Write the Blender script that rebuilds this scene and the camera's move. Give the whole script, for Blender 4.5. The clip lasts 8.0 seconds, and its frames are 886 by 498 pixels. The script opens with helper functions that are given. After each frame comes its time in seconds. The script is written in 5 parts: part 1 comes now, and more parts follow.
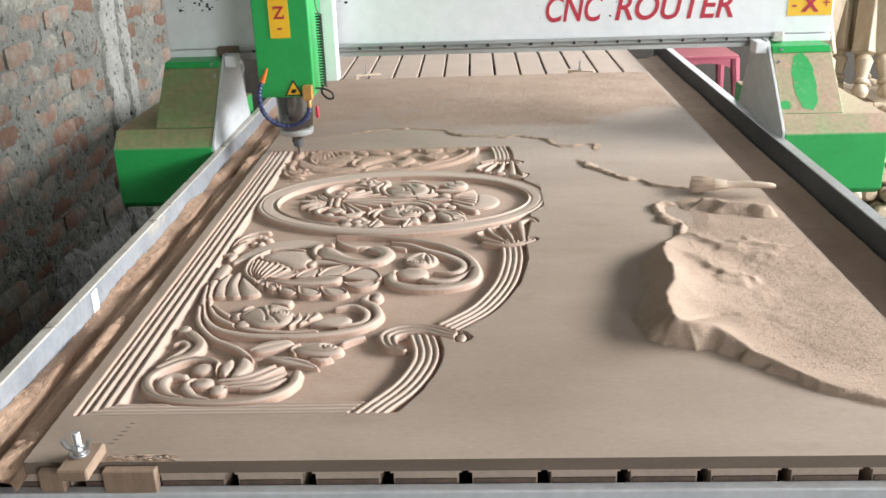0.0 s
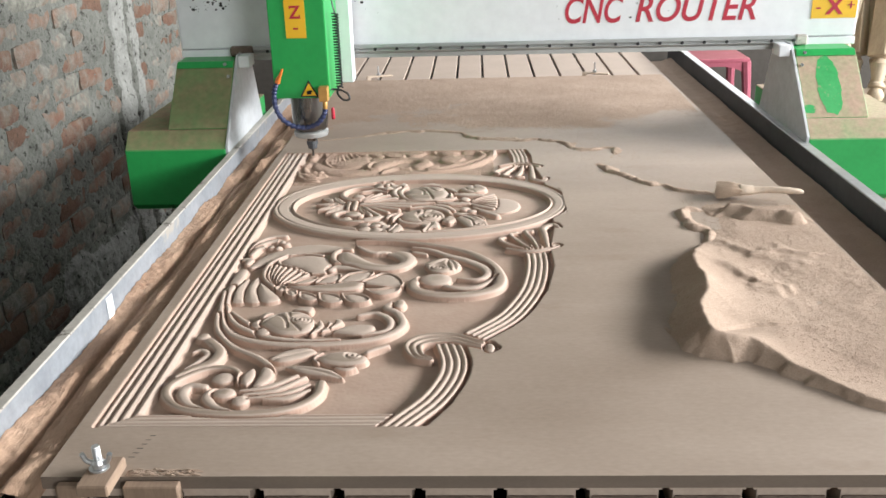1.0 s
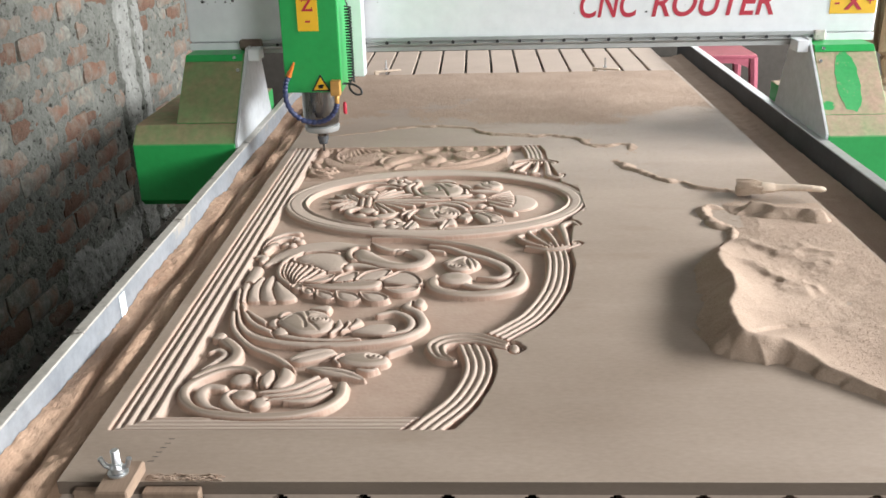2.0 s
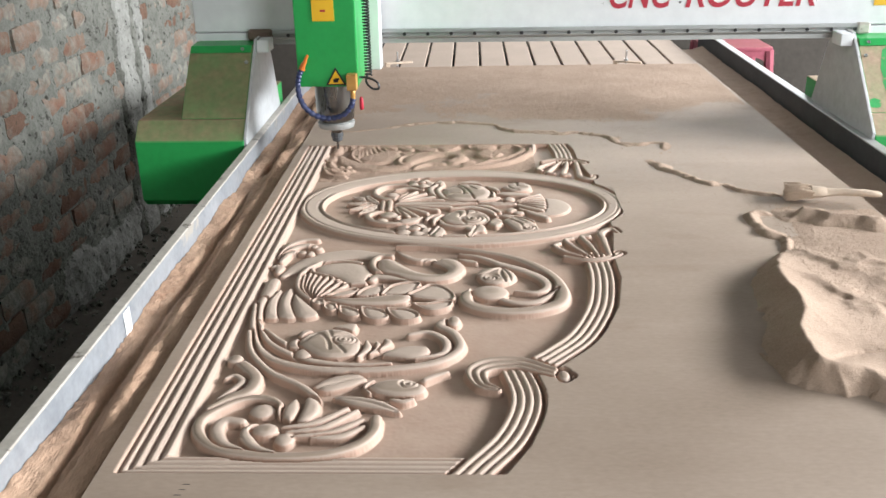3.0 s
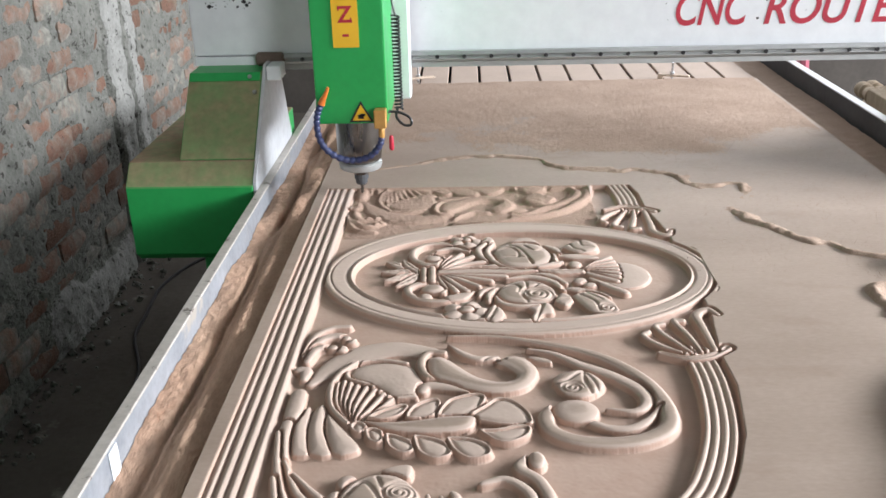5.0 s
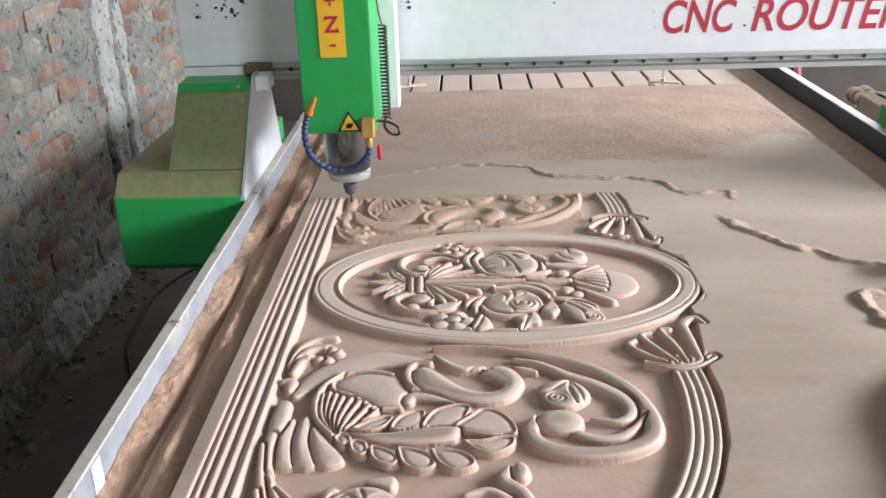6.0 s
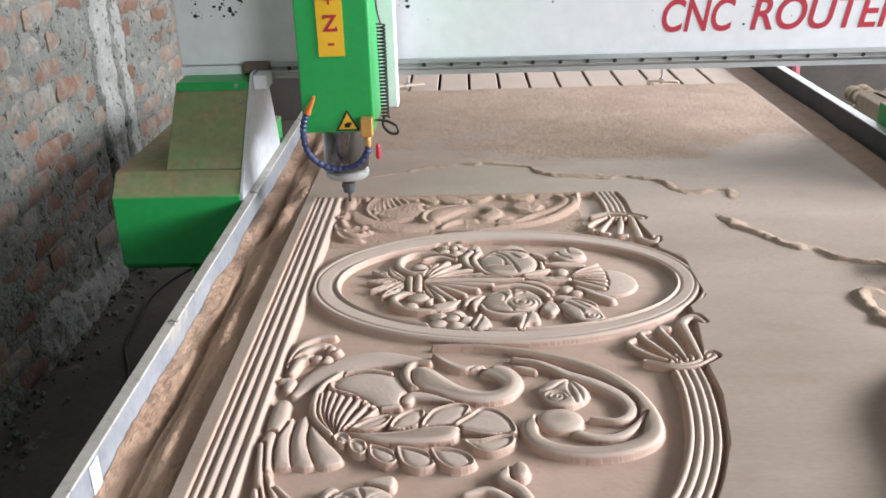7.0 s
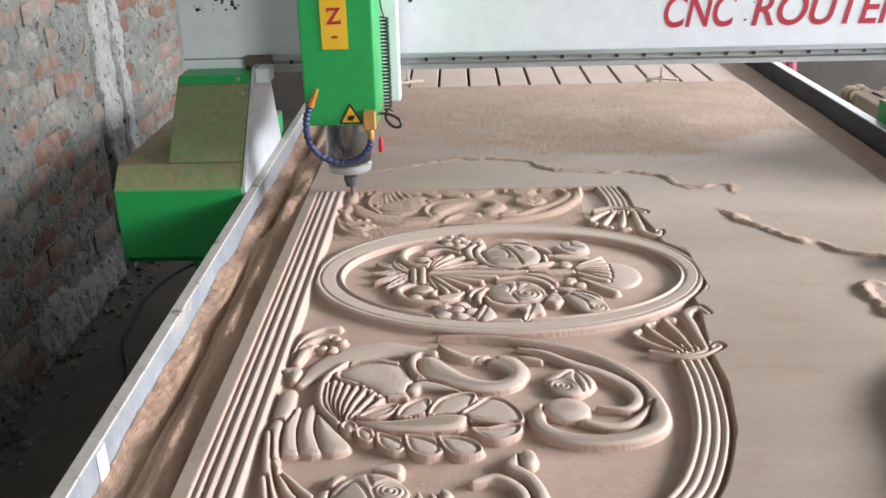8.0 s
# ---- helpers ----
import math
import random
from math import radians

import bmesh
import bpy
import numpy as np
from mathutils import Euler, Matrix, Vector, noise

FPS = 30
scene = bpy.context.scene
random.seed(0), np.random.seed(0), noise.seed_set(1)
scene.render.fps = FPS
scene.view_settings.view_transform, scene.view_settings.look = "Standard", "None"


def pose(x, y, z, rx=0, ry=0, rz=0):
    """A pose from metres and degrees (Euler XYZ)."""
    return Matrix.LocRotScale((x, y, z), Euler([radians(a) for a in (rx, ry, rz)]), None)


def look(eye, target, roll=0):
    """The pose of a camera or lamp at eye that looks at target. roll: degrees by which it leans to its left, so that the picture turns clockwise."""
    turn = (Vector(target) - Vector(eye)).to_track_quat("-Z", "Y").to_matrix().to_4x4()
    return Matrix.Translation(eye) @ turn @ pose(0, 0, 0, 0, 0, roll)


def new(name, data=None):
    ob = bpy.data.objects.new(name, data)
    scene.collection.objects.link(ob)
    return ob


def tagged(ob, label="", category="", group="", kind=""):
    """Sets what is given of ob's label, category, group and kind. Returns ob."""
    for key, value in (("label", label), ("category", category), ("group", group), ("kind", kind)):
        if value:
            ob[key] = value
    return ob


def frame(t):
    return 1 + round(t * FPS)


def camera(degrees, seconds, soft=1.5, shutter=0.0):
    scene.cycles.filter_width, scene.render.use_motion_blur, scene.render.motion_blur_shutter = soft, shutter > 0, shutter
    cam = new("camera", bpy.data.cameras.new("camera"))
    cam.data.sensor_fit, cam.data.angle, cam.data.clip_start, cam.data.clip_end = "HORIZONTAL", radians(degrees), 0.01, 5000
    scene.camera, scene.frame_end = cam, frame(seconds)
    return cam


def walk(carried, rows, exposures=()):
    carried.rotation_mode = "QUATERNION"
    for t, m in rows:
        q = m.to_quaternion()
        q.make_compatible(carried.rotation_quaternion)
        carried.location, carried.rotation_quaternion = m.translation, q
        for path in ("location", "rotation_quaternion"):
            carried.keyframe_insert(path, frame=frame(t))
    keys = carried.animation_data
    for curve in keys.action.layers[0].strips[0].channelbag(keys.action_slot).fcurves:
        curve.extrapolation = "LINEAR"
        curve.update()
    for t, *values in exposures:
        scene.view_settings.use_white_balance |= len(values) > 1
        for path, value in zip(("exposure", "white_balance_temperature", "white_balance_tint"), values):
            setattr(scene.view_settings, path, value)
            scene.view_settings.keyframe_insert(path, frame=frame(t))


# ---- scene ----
cam = camera(52.2, 8.0, soft=1.6)
PATH = [
    (0, (0.577, -0.942, 1.455), (0.5, 0.915, 0.715), -1.9),
    (0.5, (0.546, -0.909, 1.451), (0.473, 0.95, 0.716), -1.6),
    (1, (0.534, -0.9, 1.447), (0.455, 0.958, 0.711), -1.6),
    (1.5, (0.528, -0.891, 1.446), (0.449, 0.966, 0.709), -1.5),
    (3, (0.427, -0.731, 1.42), (0.362, 1.117, 0.656), -1.0),
    (3.5, (0.451, -0.609, 1.433), (0.356, 1.232, 0.657), -1.8),
    (4, (0.403, -0.496, 1.424), (0.305, 1.332, 0.618), -2.3),
    (4.5, (0.313, -0.405, 1.431), (0.255, 1.428, 0.632), -2.3),
    (5, (0.324, -0.386, 1.442), (0.263, 1.451, 0.655), -1.4),
    (6.5, (0.344, -0.382, 1.447), (0.29, 1.462, 0.673), -1.8),
    (7, (0.341, -0.381, 1.445), (0.289, 1.462, 0.669), -1.7),
    (7.5, (0.335, -0.385, 1.44), (0.29, 1.459, 0.667), -1.6),
    (8, (0.324, -0.388, 1.43), (0.285, 1.456, 0.658), -1.4),
]
walk(cam, [(t, look(eye, target, roll)) for t, eye, target, roll in PATH], exposures=[(0, 0.14, 6500, 8), (1.5, 0.1, 6500, 8), (3, 0.16, 6450, 8), (3.5, 0.27, 6350, 10), (4, 0.4, 6300, 11), (4.5, 0.18, 6250, 11), (5, 0.13, 6250, 11), (8, 0.12, 6250, 11)])

# ---- light ----
world = bpy.data.worlds.new("sky")
scene.world = world
world.use_nodes = True
wn = world.node_tree
sky = wn.nodes.new("ShaderNodeTexSky")
sky.sky_type, sky.sun_disc = "NISHITA", False
sky.sun_elevation, sky.sun_rotation = radians(38), radians(120)
wn.links.new(sky.outputs[0], wn.nodes["Background"].inputs[0])
wn.nodes["Background"].inputs[1].default_value = 0.12

sun = new("sun", bpy.data.lights.new("sun", "SUN"))
sun.data.energy, sun.data.angle, sun.data.color = 1.0, radians(12), (1.0, 0.95, 0.88)
sun.matrix_world = look((6, -4, 6), (0, 0, 0))


def opening_light(name, eye, target, width, height, watts, color):
    """Daylight that enters through an opening of the shed."""
    data = bpy.data.lights.new(name, "AREA")
    data.shape, data.size, data.size_y, data.energy, data.color = "RECTANGLE", width, height, watts, color
    ob = new(name, data)
    ob.matrix_world = look(eye, target)
    return ob


opening_light("daylight_side", (5.95, 1.3, 2.4), (0.3, 1.1, 0.7), 4.2, 0.9, 930, (0.985, 0.99, 1.0))
opening_light("daylight_back", (1.6, 5.15, 2.25), (0.7, 1.4, 0.8), 2.4, 1.0, 54, (0.985, 0.99, 1.0))
opening_light("daylight_front", (3.0, -3.95, 1.9), (0.7, 1.4, 1.0), 1.4, 0.8, 104, (0.99, 0.995, 1.0))

# ---- materials ----
def nd(nt, kind, **values):
    n = nt.nodes.new("ShaderNode" + kind)
    for key, value in values.items():
        if key in n.inputs:
            n.inputs[key].default_value = value
    return n


def noise_of(nt, coord, scale, detail=4.0, rough=0.6):
    n = nd(nt, "TexNoise", Scale=scale, Detail=detail, Roughness=rough)
    nt.links.new(coord, n.inputs["Vector"])
    return n.outputs["Fac"]


def ramp(nt, fac, a, b, ca, cb):
    r = nt.nodes.new("ShaderNodeValToRGB")
    r.color_ramp.elements[0].position, r.color_ramp.elements[0].color = a, (*ca, 1)
    r.color_ramp.elements[1].position, r.color_ramp.elements[1].color = b, (*cb, 1)
    nt.links.new(fac, r.inputs[0])
    return r.outputs[0]


def mixed(nt, fac, a, b):
    m = nt.nodes.new("ShaderNodeMix")
    m.data_type = "RGBA"
    nt.links.new(fac, m.inputs[0])
    nt.links.new(a, m.inputs[6])
    nt.links.new(b, m.inputs[7])
    return m.outputs[2]


def times(nt, a, b):
    m = nt.nodes.new("ShaderNodeMath")
    m.operation = "MULTIPLY"
    nt.links.new(a, m.inputs[0])
    if isinstance(b, float):
        m.inputs[1].default_value = b
    else:
        nt.links.new(b, m.inputs[1])
    return m.outputs[0]


def surface(name, dark, light, rough=0.6, metal=0.0, big=4.0, small=60.0, bump=0.15, depth=0.002,
            dust=0.0, dust_color=(0.42, 0.29, 0.2), stretch=(1, 1, 1), grain=0.35, spots=None):
    """A surface with stains (big), grain (small) and relief; dust lies on faces that look up."""
    m = bpy.data.materials.new(name)
    m.use_nodes = True
    nt = m.node_tree
    p = nt.nodes["Principled BSDF"]
    p.inputs["Metallic"].default_value = metal
    co = nd(nt, "TexCoord").outputs["Object"]
    mp = nd(nt, "Mapping")
    mp.inputs["Scale"].default_value = stretch
    nt.links.new(co, mp.inputs[0])
    v = mp.outputs[0]
    n1 = noise_of(nt, v, big, 5)
    n2 = noise_of(nt, v, small, 4)
    base = ramp(nt, n1, 0.3, 0.7, dark, light)
    mean = tuple((a + b) / 2 for a, b in zip(dark, light))
    fine = ramp(nt, n2, 0.3, 0.7, tuple(c * 0.72 for c in mean), tuple(min(1, c * 1.25) for c in mean))
    k = nd(nt, "Value")
    k.outputs[0].default_value = grain
    col = mixed(nt, k.outputs[0], base, fine)
    if spots:
        n3 = noise_of(nt, v, spots[0], 6, 0.65)
        sp = nt.nodes.new("ShaderNodeValToRGB")
        sp.color_ramp.elements[0].position, sp.color_ramp.elements[1].position = spots[1], spots[1] + spots[3]
        nt.links.new(n3, sp.inputs[0])
        c3 = nd(nt, "RGB")
        c3.outputs[0].default_value = (*spots[2], 1)
        col = mixed(nt, sp.outputs[0], col, c3.outputs[0])
    if dust:
        geo = nd(nt, "NewGeometry")
        sep = nd(nt, "SeparateXYZ")
        nt.links.new(geo.outputs["Normal"], sep.inputs[0])
        up = ramp(nt, sep.outputs[2], 0.25, 0.8, (0, 0, 0), (1, 1, 1))
        n4 = noise_of(nt, v, big * 2.5, 6, 0.7)
        patch = ramp(nt, n4, 0.35, 0.62, (0.3,) * 3, (1, 1, 1)) if dust < 1 else ramp(nt, n4, 0.3, 0.6, (0.62,) * 3, (1, 1, 1))
        amount = ramp(nt, times(nt, times(nt, up, patch), float(dust)), 0, 1, (0, 0, 0), (1, 1, 1))
        dc = ramp(nt, n2, 0.3, 0.7, tuple(c * 0.85 for c in dust_color), tuple(min(1, c * 1.15) for c in dust_color))
        col = mixed(nt, amount, col, dc)
        rr = nd(nt, "Mix", )
        nt.links.new(amount, rr.inputs[0])
        rr.inputs[2].default_value, rr.inputs[3].default_value = rough, 0.95
        nt.links.new(rr.outputs[0], p.inputs["Roughness"])
    else:
        r = ramp(nt, n1, 0.25, 0.75, (max(0.03, rough - 0.1),) * 3, (min(1, rough + 0.1),) * 3)
        nt.links.new(r, p.inputs["Roughness"])
    nt.links.new(col, p.inputs["Base Color"])
    if bump:
        bp = nd(nt, "Bump", Strength=bump, Distance=depth)
        nt.links.new(n2, bp.inputs["Height"])
        nt.links.new(bp.outputs[0], p.inputs["Normal"])
    if rough > 0.85:
        p.inputs["Specular IOR Level"].default_value = 0.2
    return m


MDF = surface("fibreboard", (0.27, 0.204, 0.156), (0.41, 0.325, 0.262), 0.66, big=3.0, small=120, bump=0.12, depth=0.0008, grain=0.26, stretch=(0.7, 1.7, 1), spots=(8, 0.56, (0.27, 0.195, 0.145), 0.3))


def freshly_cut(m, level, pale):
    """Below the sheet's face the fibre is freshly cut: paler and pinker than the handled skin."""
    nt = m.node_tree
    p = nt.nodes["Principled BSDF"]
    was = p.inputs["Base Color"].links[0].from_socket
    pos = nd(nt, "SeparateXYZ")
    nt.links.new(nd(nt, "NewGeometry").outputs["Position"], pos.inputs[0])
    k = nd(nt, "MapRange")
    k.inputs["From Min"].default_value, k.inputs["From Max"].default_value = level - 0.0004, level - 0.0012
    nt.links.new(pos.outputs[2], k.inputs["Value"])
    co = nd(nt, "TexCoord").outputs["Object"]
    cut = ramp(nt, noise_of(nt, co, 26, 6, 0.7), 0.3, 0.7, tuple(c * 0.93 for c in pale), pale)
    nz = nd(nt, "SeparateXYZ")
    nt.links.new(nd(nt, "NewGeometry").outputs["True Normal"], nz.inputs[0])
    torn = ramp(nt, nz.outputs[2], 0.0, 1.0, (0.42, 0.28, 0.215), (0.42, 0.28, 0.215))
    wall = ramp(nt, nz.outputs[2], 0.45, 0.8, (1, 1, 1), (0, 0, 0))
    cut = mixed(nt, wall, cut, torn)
    # the sunken ground is coloured darker and pinker, by depth alone
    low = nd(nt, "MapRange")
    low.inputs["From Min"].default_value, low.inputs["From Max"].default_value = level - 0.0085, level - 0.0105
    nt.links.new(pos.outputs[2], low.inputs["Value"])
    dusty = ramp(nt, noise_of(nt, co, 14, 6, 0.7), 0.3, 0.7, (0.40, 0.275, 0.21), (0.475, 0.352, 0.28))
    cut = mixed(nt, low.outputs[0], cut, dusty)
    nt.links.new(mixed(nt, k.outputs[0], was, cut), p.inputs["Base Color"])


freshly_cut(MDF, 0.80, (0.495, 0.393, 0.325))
ROUGH_CUT = surface("rough_cut_fibre", (0.36, 0.245, 0.185), (0.45, 0.325, 0.255), 1.0, big=12, small=330, bump=0.7, depth=0.002, grain=0.45)
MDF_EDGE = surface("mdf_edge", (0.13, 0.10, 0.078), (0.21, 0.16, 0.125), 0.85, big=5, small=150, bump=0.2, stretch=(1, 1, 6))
SAWDUST = surface("sawdust", (0.345, 0.25, 0.19), (0.455, 0.345, 0.27), 1.0, big=7, small=300, bump=0.6, depth=0.002, grain=0.4, spots=(260, 0.58, (0.33, 0.225, 0.16), 0.15))
SAWDUST_DARK = surface("gutter_sawdust", (0.30, 0.18, 0.12), (0.53, 0.37, 0.265), 1.0, big=9, small=200, bump=0.8, depth=0.003, grain=0.4, stretch=(1.6, 0.5, 1), spots=(14, 0.6, (0.30, 0.165, 0.105), 0.12))
SLAT = surface("slat_dusty", (0.40, 0.31, 0.25), (0.50, 0.40, 0.33), 0.8, big=8, small=160, bump=0.1, grain=0.3)
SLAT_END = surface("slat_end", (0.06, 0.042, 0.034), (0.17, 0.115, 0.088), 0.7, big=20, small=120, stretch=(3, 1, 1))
DARK = surface("shade_black", (0.015, 0.014, 0.013), (0.03, 0.027, 0.024), 0.9)
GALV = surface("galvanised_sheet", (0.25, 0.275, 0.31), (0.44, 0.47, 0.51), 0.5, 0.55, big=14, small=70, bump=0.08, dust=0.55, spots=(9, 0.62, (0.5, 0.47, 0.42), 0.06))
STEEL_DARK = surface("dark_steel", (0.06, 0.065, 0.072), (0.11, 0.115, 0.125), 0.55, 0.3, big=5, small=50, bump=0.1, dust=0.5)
EDGE_METAL = surface("worn_steel_edge", (0.40, 0.37, 0.33), (0.60, 0.57, 0.52), 0.55, 0.3, big=18, small=90, spots=(30, 0.6, (0.16, 0.14, 0.12), 0.05))
WHITE = surface("white_sheet", (0.74, 0.76, 0.79), (0.80, 0.82, 0.84), 0.42, big=3, small=30, bump=0.02, grain=0.15)
GREEN = surface("green_paint", (0.015, 0.30, 0.065), (0.025, 0.38, 0.09), 0.38, big=5, small=60, bump=0.04, grain=0.2)
GREEN_DUSTY = surface("green_paint_dusty", (0.015, 0.30, 0.065), (0.025, 0.38, 0.09), 0.45, big=5, small=60, bump=0.05, grain=0.2, dust=1.0, dust_color=(0.30, 0.205, 0.13))
GREEN_WIPED = surface("green_paint_wiped", (0.02, 0.30, 0.075), (0.06, 0.38, 0.12), 0.5, big=14, small=110, bump=0.15, grain=0.3, spots=(60, 0.58, (0.36, 0.29, 0.19), 0.1))
GREEN_CAKED = surface("green_paint_caked", (0.015, 0.30, 0.065), (0.025, 0.38, 0.09), 0.5, big=4, small=90, bump=0.1, grain=0.2, dust=1.25, dust_color=(0.42, 0.30, 0.22))
GREY_PAINT = surface("grey_side_plate", (0.46, 0.48, 0.51), (0.58, 0.60, 0.62), 0.5, big=4, small=50, bump=0.04, dust=0.2)
RAIL_MAT = surface("linear_rail", (0.34, 0.35, 0.35), (0.50, 0.51, 0.50), 0.45, 0.5, big=10, small=90, bump=0.05, stretch=(0.3, 1, 1))
GREASE = surface("old_grease", (0.09, 0.06, 0.045), (0.2, 0.14, 0.11), 0.6, big=40, small=150, bump=0.4)
CHROME = surface("spindle_steel", (0.13, 0.125, 0.12), (0.30, 0.29, 0.275), 0.3, 1.0, big=8, small=90, bump=0.02, stretch=(1, 1, 0.2))
BLACK = surface("black_plastic", (0.012, 0.012, 0.014), (0.025, 0.025, 0.028), 0.45, bump=0.03)
BLUE = surface("blue_hose", (0.025, 0.035, 0.10), (0.045, 0.06, 0.15), 0.45, big=20, small=120)
ORANGE = surface("orange_plastic", (0.62, 0.16, 0.025), (0.72, 0.22, 0.04), 0.4)
BRASS = surface("brass", (0.5, 0.27, 0.07), (0.62, 0.36, 0.12), 0.4, 0.4)
RED = surface("red_paint", (0.40, 0.012, 0.035), (0.47, 0.02, 0.045), 0.5, bump=0.0)
YELLOW = surface("yellow_vinyl", (0.80, 0.47, 0.015), (0.86, 0.52, 0.03), 0.45, bump=0.0, grain=0.1)
ROD = surface("zinc_bolt", (0.5, 0.51, 0.53), (0.68, 0.69, 0.7), 0.3, 0.9, small=200)
PALE_WOOD = surface("pale_wood", (0.33, 0.26, 0.18), (0.52, 0.42, 0.31), 0.7, big=8, small=40, stretch=(4, 4, 0.5), bump=0.2)
BLOCK_WOOD = surface("raw_wood_block", (0.20, 0.135, 0.095), (0.34, 0.24, 0.17), 0.85, big=10, small=50, stretch=(5, 1, 1), bump=0.3)
BRISTLE = surface("dusty_bristle", (0.42, 0.31, 0.23), (0.60, 0.48, 0.38), 0.95, big=20, small=260, bump=0.8, stretch=(0.3, 2, 2))
HANDLE = surface("dusty_handle", (0.52, 0.40, 0.30), (0.64, 0.52, 0.42), 0.7, big=12, small=90)
CONCRETE = surface("concrete_floor", (0.075, 0.066, 0.057), (0.155, 0.138, 0.118), 0.9, big=2.2, small=45, bump=0.35, depth=0.004, spots=(6, 0.62, (0.28, 0.26, 0.23), 0.12))
MORTAR = surface("rough_mortar", (0.105, 0.11, 0.096), (0.265, 0.265, 0.24), 0.95, big=11, small=75, bump=1.0, depth=0.012, grain=0.55, spots=(38, 0.57, (0.055, 0.053, 0.046), 0.06))
PLASTER = surface("pale_plaster", (0.20, 0.20, 0.187), (0.36, 0.36, 0.337), 0.95, big=12, small=70, bump=0.9, depth=0.008, grain=0.5, spots=(42, 0.58, (0.06, 0.06, 0.053), 0.05))
PLAIN_WALL = surface("plain_plaster_wall", (0.10, 0.097, 0.09), (0.16, 0.155, 0.145), 0.95, big=1.5, small=30, bump=0.3)
# a darker tone than the other plain walls, for the back wall
DARK_WALL = surface("dark_back_wall", (0.05, 0.045, 0.04), (0.10, 0.09, 0.08), 0.95, big=2, small=30, bump=0.3)
ROOF = surface("sheet_roof", (0.09, 0.09, 0.093), (0.14, 0.14, 0.145), 0.7, big=1.5, small=30)
PINK = surface("pink_plastic", (0.36, 0.09, 0.13), (0.44, 0.13, 0.175), 0.35, big=5, small=50, dust=0.25)


def brick_material():
    """Fired clay, each piece of its own tone, with mortar smeared over it in patches."""
    m = surface("brick", (0.20, 0.112, 0.083), (0.345, 0.215, 0.163), 0.92, big=24, small=130, bump=0.9, depth=0.006, grain=0.5, spots=(55, 0.60, (0.10, 0.085, 0.07), 0.08))
    nt = m.node_tree
    p = nt.nodes["Principled BSDF"]
    was = p.inputs["Base Color"].links[0].from_socket
    info = nd(nt, "ObjectInfo")
    hue = nt.nodes.new("ShaderNodeValToRGB")
    e = hue.color_ramp.elements
    e[0].position, e[0].color = 0.0, (0.55, 0.56, 0.54, 1)
    e[1].position, e[1].color = 1.0, (1.15, 1.02, 0.95, 1)
    nt.links.new(info.outputs["Random"], hue.inputs[0])
    mul = nt.nodes.new("ShaderNodeMix")
    mul.data_type, mul.blend_type = "RGBA", "MULTIPLY"
    mul.inputs[0].default_value = 1.0
    nt.links.new(was, mul.inputs[6])
    nt.links.new(hue.outputs[0], mul.inputs[7])
    geo = nd(nt, "NewGeometry")
    n = noise_of(nt, geo.outputs["Position"], 9.0, 7, 0.7)
    add = nt.nodes.new("ShaderNodeMath")
    add.operation = "MULTIPLY_ADD"
    nt.links.new(info.outputs["Random"], add.inputs[0])
    add.inputs[1].default_value = 0.34
    nt.links.new(n, add.inputs[2])
    cover = ramp(nt, add.outputs[0], 0.53, 0.80, (0, 0, 0), (1, 1, 1))
    smear = ramp(nt, noise_of(nt, geo.outputs["Position"], 40.0, 5), 0.3, 0.7, (0.15, 0.15, 0.13), (0.32, 0.31, 0.27))
    nt.links.new(mixed(nt, cover, mul.outputs[2], smear), p.inputs["Base Color"])
    return m


BRICK = brick_material()

# ---- building tools ----
def box_bm(x0, x1, y0, y1, z0, z1, bevel=0.0, bm=None, seg=1):
    own = bm is None
    bm = bm or bmesh.new()
    made = bmesh.ops.create_cube(bm, size=1)["verts"]
    for v in made:
        v.co = Vector((x0 + (v.co.x + 0.5) * (x1 - x0), y0 + (v.co.y + 0.5) * (y1 - y0), z0 + (v.co.z + 0.5) * (z1 - z0)))
    if bevel:
        edges = list({e for v in made for e in v.link_edges})
        bmesh.ops.bevel(bm, geom=edges, offset=bevel, segments=seg, affect="EDGES", profile=0.7)
    return bm


def prism_bm(profile, axis, a, b, bevel=0.0):
    """A closed profile in the plane across axis, drawn out from a to b along it."""
    bm = bmesh.new()
    place = {"x": lambda u, v, w: (w, u, v), "y": lambda u, v, w: (u, w, v), "z": lambda u, v, w: (u, v, w)}[axis]
    lo = [bm.verts.new(place(u, v, a)) for u, v in profile]
    hi = [bm.verts.new(place(u, v, b)) for u, v in profile]
    n = len(profile)
    bm.faces.new(lo), bm.faces.new(hi[::-1])
    for i in range(n):
        bm.faces.new((lo[i], hi[i], hi[(i + 1) % n], lo[(i + 1) % n]))
    bmesh.ops.recalc_face_normals(bm, faces=bm.faces)
    if bevel:
        bmesh.ops.bevel(bm, geom=bm.edges[:], offset=bevel, segments=1, affect="EDGES")
    return bm


def lathe_bm(profile, segments=24, at=(0, 0, 0), bm=None, turn=None):
    """A turned body: (radius, height) pairs, from the foot to the top, round the z axis of turn."""
    bm = bm or bmesh.new()
    m = Matrix.Translation(at) @ (turn or Matrix())
    rings = []
    for r, h in profile:
        rings.append([bm.verts.new(m @ Vector((r * math.cos(2 * math.pi * i / segments), r * math.sin(2 * math.pi * i / segments), h))) for i in range(segments)])
    for p, q in zip(rings, rings[1:]):
        for i in range(segments):
            bm.faces.new((p[i], p[(i + 1) % segments], q[(i + 1) % segments], q[i]))
    bm.faces.new(rings[0][::-1]), bm.faces.new(rings[-1])
    return bm


